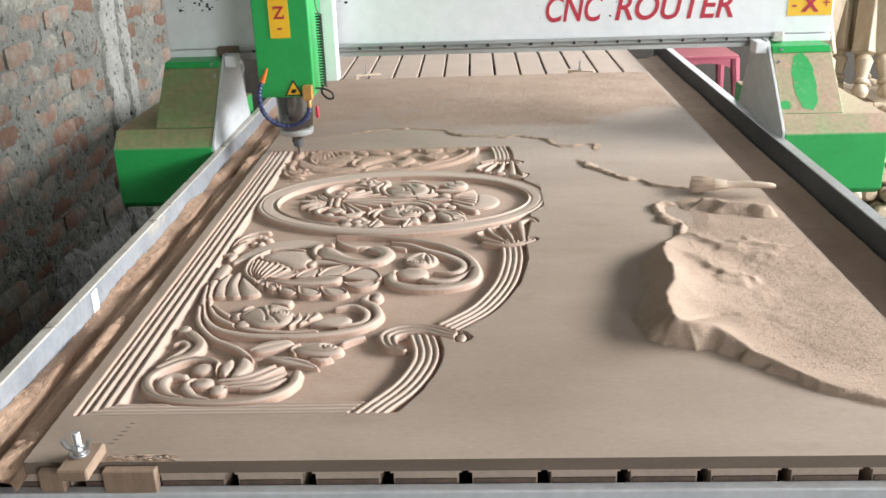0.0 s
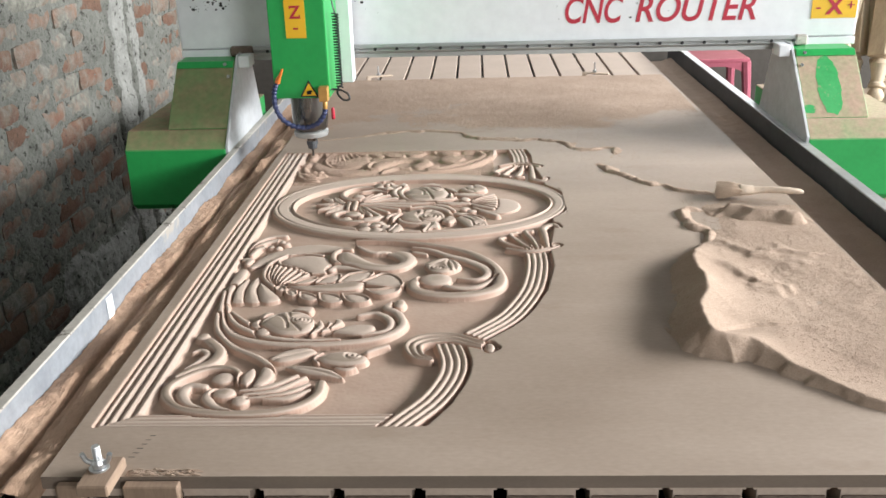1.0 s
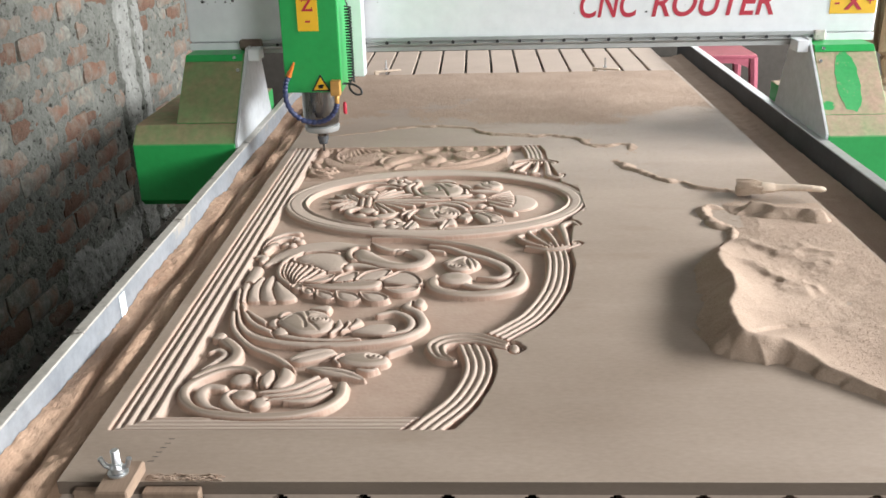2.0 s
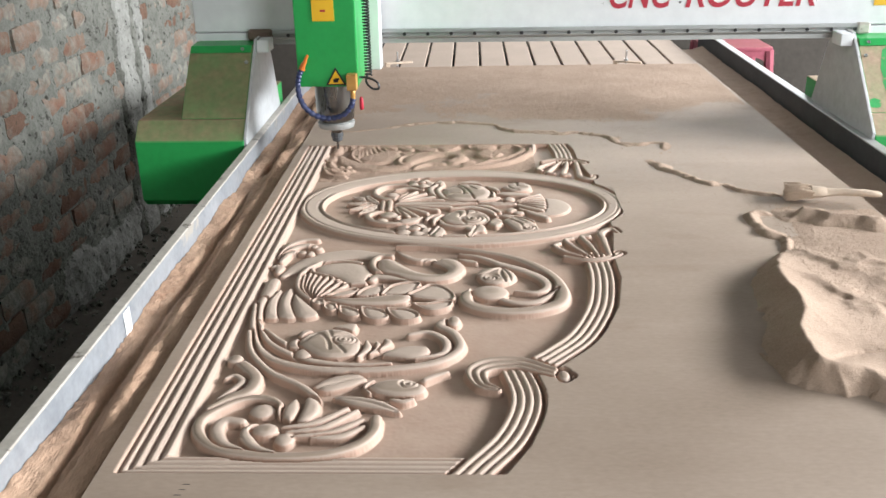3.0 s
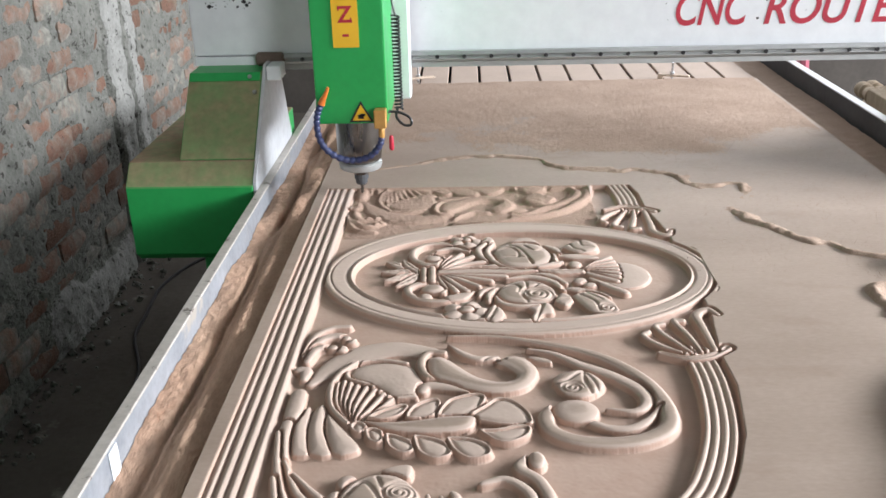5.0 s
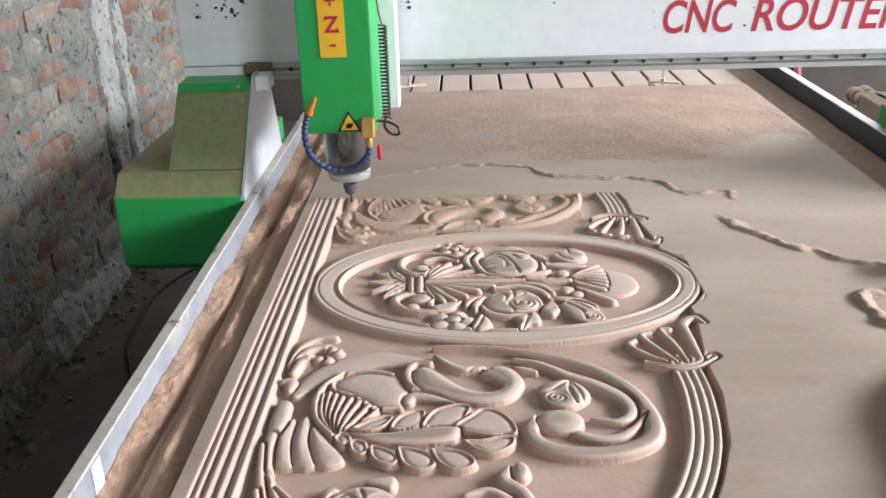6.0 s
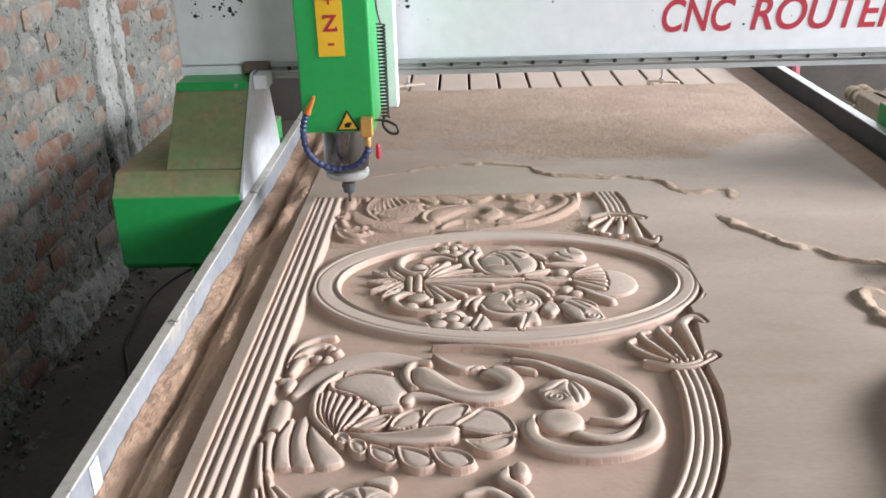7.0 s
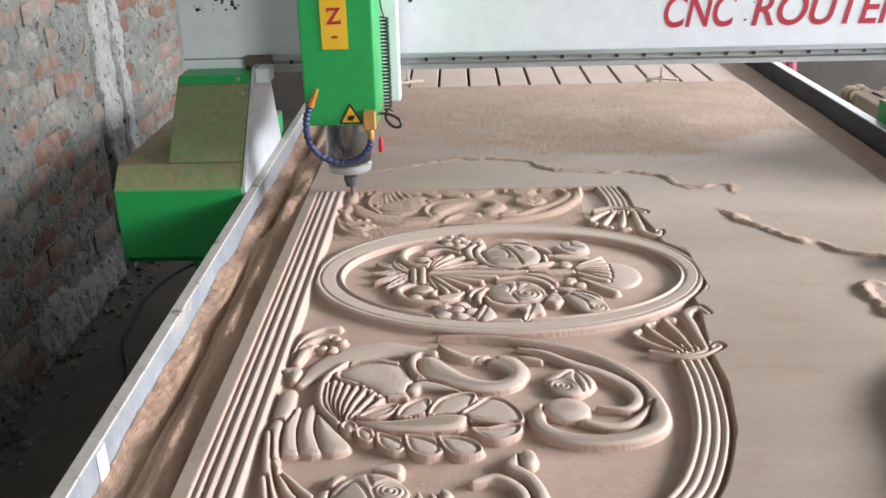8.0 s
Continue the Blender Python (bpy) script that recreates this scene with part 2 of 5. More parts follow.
def tube_bm(points, radius, sides=8, bm=None, taper=None):
    """A round tube along a line of points."""
    bm = bm or bmesh.new()
    pts = [Vector(p) for p in points]
    rings, side = [], None
    for i, p in enumerate(pts):
        d = (pts[min(i + 1, len(pts) - 1)] - pts[max(i - 1, 0)]).normalized()
        if side is None:
            side = d.orthogonal().normalized()
        side = (side - d * side.dot(d)).normalized()
        up = d.cross(side)
        r = radius * (taper(i / (len(pts) - 1)) if taper else 1)
        rings.append([bm.verts.new(p + r * (math.cos(a) * side + math.sin(a) * up)) for a in [2 * math.pi * k / sides for k in range(sides)]])
    for p, q in zip(rings, rings[1:]):
        for i in range(sides):
            bm.faces.new((p[i], p[(i + 1) % sides], q[(i + 1) % sides], q[i]))
    bm.faces.new(rings[0][::-1]), bm.faces.new(rings[-1])
    return bm


def curve_points(points, per=8):
    """Points along a smooth line through the given ones."""
    p = [np.array(q, float) for q in points]
    p = [2 * p[0] - p[1]] + p + [2 * p[-1] - p[-2]]
    out = []
    for i in range(1, len(p) - 2):
        for k in range(per):
            t = k / per
            a, b, c, d = p[i - 1:i + 3]
            out.append(0.5 * (2 * b + (c - a) * t + (2 * a - 5 * b + 4 * c - d) * t * t + (3 * b - a - 3 * c + d) * t ** 3))
    return out + [p[-2]]


def mesh_of(name, bm, material, smooth=False):
    data = bpy.data.meshes.new(name)
    bm.to_mesh(data)
    bm.free()
    data.materials.append(material)
    if smooth:
        data.shade_smooth()
        data.set_sharp_from_angle(angle=radians(40))
    return data


def thing(name, base, label, category, group="", kind=""):
    ob = new(name)
    ob.location, ob.empty_display_size = base, 0.05
    bpy.context.view_layer.update()
    return tagged(ob, label, category, group, kind)


def part(name, bm, material, parent, label="", smooth=False):
    ob = new(name, mesh_of(name, bm, material, smooth))
    ob.parent = parent
    if parent.parent is None:
        ob.matrix_parent_inverse = Matrix.Translation(-parent.location)
    return tagged(ob, label)


def single(name, bm, material, label="", category="", group="", kind="", smooth=False):
    return tagged(new(name, mesh_of(name, bm, material, smooth)), label, category, group, kind)


def text_bm(words, size, m, depth=0.0006, shear=0.0, stretch=1.0, bold=0.0, span=None):
    """Raised letters of the built-in font, as a mesh, at the pose m (x along the words, y up); span: their ends along x."""
    c = bpy.data.curves.new("letters", "FONT")
    c.space_word = 0.82
    c.body, c.size, c.extrude, c.shear, c.offset, c.align_x = words, size, depth, shear, bold, "CENTER"
    ob = bpy.data.objects.new("letters", c)
    scene.collection.objects.link(ob)
    bpy.context.view_layer.update()
    me = bpy.data.meshes.new_from_object(ob.evaluated_get(bpy.context.evaluated_depsgraph_get()))
    bpy.data.objects.remove(ob)
    bpy.data.curves.remove(c)
    bm = bmesh.new()
    bm.from_mesh(me)
    bpy.data.meshes.remove(me)
    bm.transform(m @ Matrix.Diagonal((stretch, 1, 1, 1)))
    if span:
        lo, hi = min(v.co.x for v in bm.verts), max(v.co.x for v in bm.verts)
        for v in bm.verts:
            v.co.x = span[0] + (v.co.x - lo) / (hi - lo) * (span[1] - span[0])
    return bm


def grid_mesh(name, xs, ys, heights, material, smooth=True):
    """A sheet over a regular grid: heights[j][i] over (xs[i], ys[j])."""
    nx, ny = len(xs), len(ys)
    co = np.empty((ny, nx, 3), np.float32)
    co[..., 0], co[..., 1], co[..., 2] = xs[None, :], ys[:, None], heights
    idx = np.arange(nx * ny).reshape(ny, nx)
    quads = np.stack([idx[:-1, :-1], idx[:-1, 1:], idx[1:, 1:], idx[1:, :-1]], -1).reshape(-1, 4)
    data = bpy.data.meshes.new(name)
    data.vertices.add(nx * ny)
    data.vertices.foreach_set("co", co.ravel())
    data.loops.add(quads.size)
    data.loops.foreach_set("vertex_index", quads.ravel().astype(np.int32))
    data.polygons.add(len(quads))
    data.polygons.foreach_set("loop_start", np.arange(0, quads.size, 4, dtype=np.int32))
    data.update(calc_edges=True)
    data.materials.append(material)
    if smooth:
        data.shade_smooth()
    return data


def mesh_part(name, data, parent, label=""):
    ob = new(name, data)
    ob.parent = parent
    ob.matrix_parent_inverse = Matrix.Translation(-parent.location)
    return tagged(ob, label)


def cloud(xs, ys, cell, seed):
    """Smooth random heights from -1 to 1 over a grid, with the given cell in metres."""
    rng = np.random.default_rng(seed)
    gx, gy = (xs - xs[0]) / cell, (ys - ys[0]) / cell
    g = rng.uniform(-1, 1, (int(gy[-1]) + 3, int(gx[-1]) + 3))
    ix, iy = gx.astype(int), gy.astype(int)
    fx, fy = gx - ix, gy - iy
    fx, fy = (fx * fx * (3 - 2 * fx))[None, :], (fy * fy * (3 - 2 * fy))[:, None]
    a, b = g[np.ix_(iy, ix)], g[np.ix_(iy, ix + 1)]
    c, d = g[np.ix_(iy + 1, ix)], g[np.ix_(iy + 1, ix + 1)]
    return a * (1 - fx) * (1 - fy) + b * fx * (1 - fy) + c * (1 - fx) * fy + d * fx * fy

# ---- the shed ----
X_WALL, X_OPEN, Y_FRONT, Y_BACK, H = -1.0, 6.0, -4.0, 5.2, 3.4
single("floor", box_bm(-1.3, 6.3, -4.3, 5.5, -0.1, 0.0), CONCRETE, "worn grey concrete workshop floor with dust", "floor", kind="structure")
wall_left = single("wall_left", box_bm(X_WALL - 0.25, X_WALL - 0.006, -4.3, 5.5, 0, H), MORTAR,
                   "rough red brick wall with thick grey mortar", "wall", kind="structure")
bm = box_bm(X_WALL, 0.4, Y_BACK, Y_BACK + 0.2, 0, H)
box_bm(2.8, X_OPEN, Y_BACK, Y_BACK + 0.2, 0, H, bm=bm)
box_bm(0.4, 2.8, Y_BACK, Y_BACK + 0.2, 0, 1.75, bm=bm)
box_bm(0.4, 2.8, Y_BACK, Y_BACK + 0.2, 2.75, H, bm=bm)
single("wall_back", bm, DARK_WALL, "dark unplastered back wall with a high opening", "wall", kind="structure")
# the side and front walls have wide openings for daylight too
bm = box_bm(X_OPEN, X_OPEN + 0.2, -4.3, -1.0, 0, H)
box_bm(X_OPEN, X_OPEN + 0.2, 3.8, 5.5, 0, H, bm=bm)
box_bm(X_OPEN, X_OPEN + 0.2, -1.0, 3.8, 0, 1.9, bm=bm)
box_bm(X_OPEN, X_OPEN + 0.2, -1.0, 3.8, 2.9, H, bm=bm)
single("wall_right", bm, PLAIN_WALL, "plain plastered wall with a wide opening", "wall", kind="structure")
bm = box_bm(X_WALL, 2.25, Y_FRONT - 0.2, Y_FRONT, 0, H)
box_bm(3.75, X_OPEN, Y_FRONT - 0.2, Y_FRONT, 0, H, bm=bm)
box_bm(2.25, 3.75, Y_FRONT - 0.2, Y_FRONT, 2.35, H, bm=bm)
box_bm(2.25, 3.75, Y_FRONT - 0.2, Y_FRONT, 0, 1.45, bm=bm)
single("wall_front", bm, PLAIN_WALL, "plain plastered wall with a wide opening", "wall", kind="structure")
single("ceiling", box_bm(-1.3, 6.3, -4.3, 5.5, H, H + 0.08), ROOF, "grey sheet roof over the workshop", "ceiling", kind="structure")

# ---- the router table ----
TOP = 0.80            # upper face of the board
BED = 0.782           # upper face of the slats
FL, FR = -0.10, 1.355  # inner faces of the side fences
Y0, Y1 = -0.03, 3.05   # ends of the bed
table = thing("router_table", (0.62, 1.5, 0), "long steel router table with slatted bed and side fences", "machine table")
for nm, x in (("fence", FL), ("fence", FR)):
    s = -1 if x < 0 else 1
    prof = [(x, 0.69), (x, 0.822), (x + s * 0.015, 0.822), (x + s * 0.015, 0.816), (x + s * 0.004, 0.816), (x + s * 0.004, 0.69)]
    # shade on the right fence's inner face is put into its darker material
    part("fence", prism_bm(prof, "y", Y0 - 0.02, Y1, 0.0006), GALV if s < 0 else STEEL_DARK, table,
         "bare galvanised side fence" if s < 0 else "steel side fence coloured dark for its shaded face")
    part("fence_edge", box_bm(x - 0.001 if s < 0 else x - 0.002, x + 0.024 if s > 0 else x + 0.002, Y0 - 0.02, Y1, 0.8225, 0.8265, 0.001) if s > 0 else
         box_bm(x - 0.016, x + 0.002, Y0 - 0.02, Y1, 0.8225, 0.8265, 0.001), EDGE_METAL if s < 0 else RAIL_MAT, table, "worn bright top edge")
    part("side_beam", box_bm(min(x + s * 0.005, x + s * 0.09), max(x + s * 0.005, x + s * 0.09), Y0, Y1, 0.55, 0.68, 0.004), STEEL_DARK, table)
    part("gutter_tray", box_bm(min(x - s * 0.001, 0.62 + s * 0.64), max(x - s * 0.001, 0.62 + s * 0.64), Y0, Y1, 0.712, 0.722), STEEL_DARK, table)
# unseen panel added to stop light passing under the table
part("light_stop_panel", box_bm(-0.095, -0.09, Y0 + 0.1, Y1, 0.06, 0.549), STEEL_DARK, table)
# near-black fill stands in for the shade in the gaps below the slats
part("gap_shade_fill", box_bm(-0.02, 1.26, Y0 + 0.02, Y1, 0.66, 0.735), DARK, table)
part("front_bar", box_bm(-0.13, 1.40, -0.017, 0.0005, 0.660, 0.764, 0.002), GREY_PAINT, table, "bright aluminium front bar")
for yy in (0.15, 2.7):
    for xx in (0.0, 1.25):
        part("leg", box_bm(xx - 0.05, xx + 0.05, yy - 0.05, yy + 0.05, 0, 0.66, 0.004), STEEL_DARK, table)
PITCH, YS = 0.0985, 0.004
slat_xs = [-0.03 + PITCH * k for k in range(14)]
for x in slat_xs[:-1]:
    w = PITCH - 0.009
    prof = [(x + 0.004, 0.737), (x + 0.004, BED - 0.005), (x, BED - 0.005), (x, BED - 0.002), (x + 0.002, BED), (x + w - 0.002, BED),
            (x + w, BED - 0.002), (x + w, BED - 0.005), (x + w - 0.004, BED - 0.005), (x + w - 0.004, 0.737)]
    part("slat", prism_bm(prof, "y", YS, Y1), SLAT, table)
    # a thin plate, much darker than the slat, covers its front end
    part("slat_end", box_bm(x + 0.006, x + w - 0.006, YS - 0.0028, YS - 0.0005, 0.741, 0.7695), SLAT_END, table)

# ---- the gantry ----
GY = 1.64  # front face of the white cover
gantry = thing("gantry", (0.62, 1.75, 0.3), "white and green moving gantry bridge of a router", "gantry")
cover = part("beam_cover", box_bm(-0.292, 1.565, GY, GY + 0.2, 1.052, 1.42, 0.003), WHITE, gantry, "white painted sheet cover")
part("cover_lip", box_bm(-0.292, 1.565, GY - 0.004, GY + 0.03, 1.03, 1.05, 0.0015), WHITE, gantry)
rail = part("linear_rail", prism_bm([(GY - 0.0045, 1.034), (GY - 0.018, 1.035), (GY - 0.022, 1.041), (GY - 0.016, 1.045), (GY - 0.022, 1.05), (GY - 0.018, 1.057), (GY - 0.0045, 1.057)],
                                    "x", -0.14, 1.425, 0.0005), RAIL_MAT, gantry, "steel guide rail with dark bolts")
part("rail_seal", box_bm(-0.13, 1.40, GY - 0.014, GY - 0.0045, 1.022, 1.0335), RAIL_MAT, gantry)
rng = random.Random(4)
for k in range(26):
    x = -0.105 + k * 0.06
    part("rail_bolt", lathe_bm([(0.0046, 0), (0.0046, 0.0016), (0.0026, 0.0018), (0.0026, 0.0006)], 10, (x, GY - 0.0205, 1.0455), turn=Matrix.Rotation(radians(90), 4, "X")), BLACK, rail)
part("rail_stop", box_bm(-0.15, -0.085, GY - 0.026, GY - 0.0042, 1.032, 1.061, 0.006), GREASE, gantry, "grease-brown rail stop")
part("rail_stop", box_bm(1.40, 1.432, GY - 0.025, GY - 0.0042, 1.033, 1.06, 0.004), EDGE_METAL, gantry)
plate = Matrix.Translation((0, GY - 0.0005, 0)) @ Matrix.Rotation(radians(90), 4, "X")


def on_cover(x, z):
    return Matrix.Translation((x, 0, z)) @ plate


part("lettering", text_bm("CNC", 0.098, on_cover(0.9, 1.102), shear=0.2, bold=0.0014, span=(0.777, 0.934)), RED, cover, "red slanted lettering")
part("lettering", text_bm("ROUTER", 0.098, on_cover(1.1, 1.102), shear=0.2, bold=0.0014, span=(0.969, 1.293)), RED, cover, "red slanted lettering")
x_label = part("axis_label", box_bm(1.44, 1.56, GY - 0.002, GY - 0.0003, 1.10, 1.17), YELLOW, gantry, "yellow axis label with red X")
part("axis_letter", text_bm("X", 0.056, on_cover(1.50, 1.112) @ Matrix.Translation((0, 0, 0.0025)), bold=0.002), RED, x_label)
part("axis_sign", text_bm("-", 0.05, on_cover(1.457, 1.116) @ Matrix.Translation((0, 0, 0.0025))), RED, x_label)
part("axis_sign", text_bm("+", 0.04, on_cover(1.543, 1.12) @ Matrix.Translation((0, 0, 0.0025))), RED, x_label)

# maker's mark: a rising half disc with rays over a dark band, and bars for the lines of small print
LX, LZ = 0.045, 1.114
bm = bmesh.new()
ring = [bm.verts.new((LX + 0.026 * math.cos(a), GY - 0.0016, LZ + 0.026 + 0.026 * math.sin(a))) for a in [math.pi * k / 16 for k in range(17)]]
bm.faces.new(ring)
for k in range(15):
    a = math.pi * (k + 0.5) / 15
    d, n = Vector((math.cos(a), 0, math.sin(a))), Vector((-math.sin(a), 0, math.cos(a)))
    c = Vector((LX, GY - 0.0016, LZ + 0.026))
    bm.faces.new([bm.verts.new(c + d * 0.029 - n * 0.0025), bm.verts.new(c + d * 0.029 + n * 0.0025), bm.verts.new(c + d * (0.043 + 0.004 * (k % 2)))])
mark = part("makers_mark", bm, RED, cover, "faded red sunrise mark")
for z, h, w in ((LZ + 0.004, 0.017, 0.052), (LZ - 0.012, 0.008, 0.05), (LZ - 0.03, 0.011, 0.052), (LZ - 0.048, 0.011, 0.052)):
    part("print_bar", box_bm(LX - w, LX + w, GY - 0.0014, GY - 0.0004, z, z + h), RED, cover)
# chips and scuffs in the paint
bm = bmesh.new()
for k in range(130):
    if k < 80:
        x, z = -0.26 + 0.13 * rng.random(), 1.155 + 0.075 * rng.random()
    elif k < 112:
        x, z = 0.125 + 0.10 * rng.random(), 1.163 + 0.03 * rng.random()
    else:
        x, z = 0.2 + 1.2 * rng.random(), 1.09 + 0.16 * rng.random()
    r = 0.0008 + (0.0042 if k < 112 else 0.0026) * rng.random() ** 3
    bm.faces.new([bm.verts.new((x + r * (0.6 + 0.8 * rng.random()) * math.cos(a), GY - 0.0006, z + r * (0.5 + 0.6 * rng.random()) * math.sin(a))) for a in [2 * math.pi * j / 7 for j in range(7)]])
tagged(part("paint_chips", bm, BLACK, cover), kind="stuff")


def gantry_leg(side):
    """Green shell with a sloping dusty front over a wide foot box, and a grey inner side plate."""
    def fx(a, b):
        return (a, b) if side < 0 else (1.255 - b, 1.255 - a)
    inner = -0.125
    paint = GREEN_DUSTY if side < 0 else GREEN_CAKED
    x0, x1 = fx(-0.284, inner)
    column = part("leg_shell", prism_bm([(1.562, 1.03), (1.416, 0.8785), (1.70, 0.8785), (1.74, 1.03)], "x", x0, x1, 0.002), paint, gantry, "green shell with sawdust on its slope")
    x0, x1 = fx(-0.39, inner + 0.001)
    part("foot_box", prism_bm([(1.37, 0.835), (1.37, 0.685), (1.39, 0.667), (1.86, 0.667), (1.86, 0.878), (1.412, 0.878)], "x", x0, x1, 0.002), paint, gantry, "green foot box")
    x0, x1 = fx(-0.281, inner - 0.003)
    part("leg_cap", prism_bm([(1.5585, 1.0315), (1.545, 1.0165), (1.548, 1.0145), (1.563, 1.0303), (1.6395, 1.0303), (1.6395, 1.0315)], "x", x0, x1), GREEN, gantry)
    x0, x1 = fx(inner + 0.0012, inner + 0.0085)
    part("side_plate", prism_bm([(1.575, 1.045), (1.372, 0.842), (1.372, 0.69), (1.84, 0.69), (1.70, 1.045)], "x", x0, x1, 0.001), GREY_PAINT, gantry, "grey steel side plate")
    x0, x1 = fx(-0.27, -0.15)
    part("leg_post", box_bm(x0, x1, 1.45, 1.8, 0.0, 0.666, 0.004), GREEN, gantry)
    x0, x1 = fx(-0.115, -0.085)
    part("bracket", box_bm(x0, x1, 1.56, 1.62, 1.012, 1.043, 0.002), WHITE, gantry)
    for y, z, ox in ((1.556, 1.02, -0.15), (1.53, 0.992, -0.137), (1.395, 0.842, -0.14)):
        a, b = fx(ox, ox)
        part("screw", lathe_bm([(0.005, 0), (0.005, 0.002), (0.0035, 0.004)], 10, (a, y - 0.004, z + 0.003), turn=Matrix.Rotation(radians(48), 4, "X")), ROD, gantry)


gantry_leg(-1)
gantry_leg(1)
# a hand-wide streak wiped clean on one dusty slope, and a small round one
slope = Matrix.Translation((1.445, 1.487, 0.9522)) @ Matrix.Rotation(radians(46), 4, "X")
for nm, cx, cy, rx, ry in (("wiped_streak", 0.008, -0.004, 0.030, 0.088), ("wiped_spot", -0.052, -0.075, 0.016, 0.013)):
    wr = random.Random(9)
    bm = bmesh.new()
    rim = [bm.verts.new((cx + rx * (1 + wr.uniform(-0.07, 0.07)) * math.copysign(abs(math.cos(a)) ** 0.7, math.cos(a)), cy + ry * (1 + wr.uniform(-0.05, 0.05)) * math.sin(a), 0.0005)) for a in [2 * math.pi * k / 40 for k in range(40)]]
    bm.faces.new(rim)
    bm.transform(slope)
    part(nm, bm, GREEN_WIPED, gantry)

# ---- the spindle carriage ----
SX, SY = 0.095, 1.45
car = thing("spindle_carriage", (SX, SY + 0.05, 0.95), "green spindle carriage with hoses over the carved board", "router spindle")
housing = part("housing", box_bm(SX - 0.073, SX + 0.068, 1.36, 1.56, 0.967, 1.42, 0.004, seg=2), GREEN, car, "bright green painted housing")
part("back_plate", box_bm(SX - 0.085, SX + 0.103, 1.565, 1.612, 0.965, 1.42, 0.003), WHITE, car, "white back plate")
part("slide_block", box_bm(SX - 0.06, SX + 0.09, 1.6125, 1.618, 1.03, 1.3), STEEL_DARK, car)
part("spindle_motor", lathe_bm([(0.036, 0.868), (0.044, 0.876), (0.047, 0.90), (0.047, 0.966)], 36, (SX, SY - 0.02, 0)), CHROME, car, "polished steel spindle motor", smooth=True)
part("motor_flange", lathe_bm([(0.030, 0.852), (0.043, 0.855), (0.045, 0.861), (0.045, 0.868), (0.036, 0.872)], 32, (SX, SY - 0.02, 0)), RAIL_MAT, car, smooth=True)
part("spindle_nose", lathe_bm([(0.012, 0.838), (0.014, 0.842), (0.014, 0.853)], 20, (SX, SY - 0.02, 0)), CHROME, car, smooth=True)
part("collet_nut", lathe_bm([(0.0105, 0.818), (0.0125, 0.821), (0.0125, 0.829), (0.0150, 0.830), (0.0150, 0.840)], 14, (SX, SY - 0.02, 0)), STEEL_DARK, car)
part("cutter", lathe_bm([(0.0008, 0.788), (0.003, 0.797), (0.003, 0.818)], 10, (SX, SY - 0.02, 0)), CHROME, car)
z_label = part("axis_label", box_bm(SX - 0.03, SX + 0.02, 1.3575, 1.3595, 1.118, 1.265), YELLOW, car, "yellow axis label with red Z")
front = Matrix.Translation((0, 1.3573, 0)) @ Matrix.Rotation(radians(90), 4, "X")
part("axis_letter", text_bm("Z", 0.043, Matrix.Translation((SX - 0.005, 0, 1.166)) @ front, bold=0.0008), RED, z_label)
for x, z in ((SX - 0.0175, 1.188), (SX + 0.0055, 1.1665)):
    part("letter_serif", box_bm(x, x + 0.0025, 1.3563, 1.3573, z, z + 0.008), RED, z_label)
part("axis_sign", text_bm("-", 0.05, Matrix.Translation((SX - 0.005, 0, 1.130)) @ front), RED, z_label)
part("axis_sign", text_bm("+", 0.042, Matrix.Translation((SX - 0.005, 0, 1.210)) @ front), RED, z_label)


def triangle(size, y0, y1, cx, z):
    h = size * 0.87
    return prism_bm([(cx - size / 2, z), (cx + size / 2, z), (cx, z + h)], "y", y0, y1)


sign = part("warning_sign", triangle(0.048, 1.3575, 1.3597, SX + 0.016, 0.971), BLACK, car, "yellow warning triangle with black symbol")
part("sign_face", triangle(0.036, 1.3565, 1.3574, SX + 0.016, 0.9745), YELLOW, sign)
bm = box_bm(SX + 0.010, SX + 0.021, 1.3556, 1.3564, 0.978, 0.986)
box_bm(SX + 0.014, SX + 0.024, 1.3556, 1.3564, 0.983, 0.988, bm=bm)
part("symbol", bm, BLACK, sign)
# brass block, nozzle hose, coiled lead
part("coolant_block", box_bm(SX + 0.043, SX + 0.067, 1.332, 1.3575, 0.963, 1.0, 0.002), BRASS, car, "brass coolant block")
part("block_fitting", lathe_bm([(0.005, 0), (0.006, 0.004), (0.006, 0.018), (0.004, 0.022)], 12, (SX + 0.056, 1.345, 0.942)), BRASS, car, smooth=True)
part("valve_knob", lathe_bm([(0.0035, 0), (0.005, 0.004), (0.0045, 0.024), (0.003, 0.03)], 10, (SX + 0.074, 1.35, 0.915)), RED, car, smooth=True)
hose_line = curve_points([(SX + 0.056, 1.345, 0.943), (SX + 0.05, 1.345, 0.925), (SX + 0.03, 1.35, 0.903), (SX, 1.355, 0.893), (SX - 0.03, 1.352, 0.898),
                          (SX - 0.055, 1.345, 0.918), (SX - 0.068, 1.34, 0.945), (SX - 0.07, 1.338, 0.975), (SX - 0.066, 1.338, 0.998), (SX - 0.058, 1.34, 1.014)], 10)
hose = part("coolant_hose", tube_bm(hose_line, 0.0066, 10, taper=lambda t: 0.72 + 0.38 * abs(math.sin(t * math.pi * 21))), BLUE, car, "blue jointed coolant hose", smooth=True)
part("nozzle", tube_bm([(SX - 0.059, 1.34, 1.012), (SX - 0.055, 1.339, 1.022), (SX - 0.050, 1.338, 1.03), (SX - 0.043, 1.337, 1.046)], 0.0075, 12, taper=lambda t: 1 - 0.62 * t), ORANGE, hose, "orange nozzle", smooth=True)
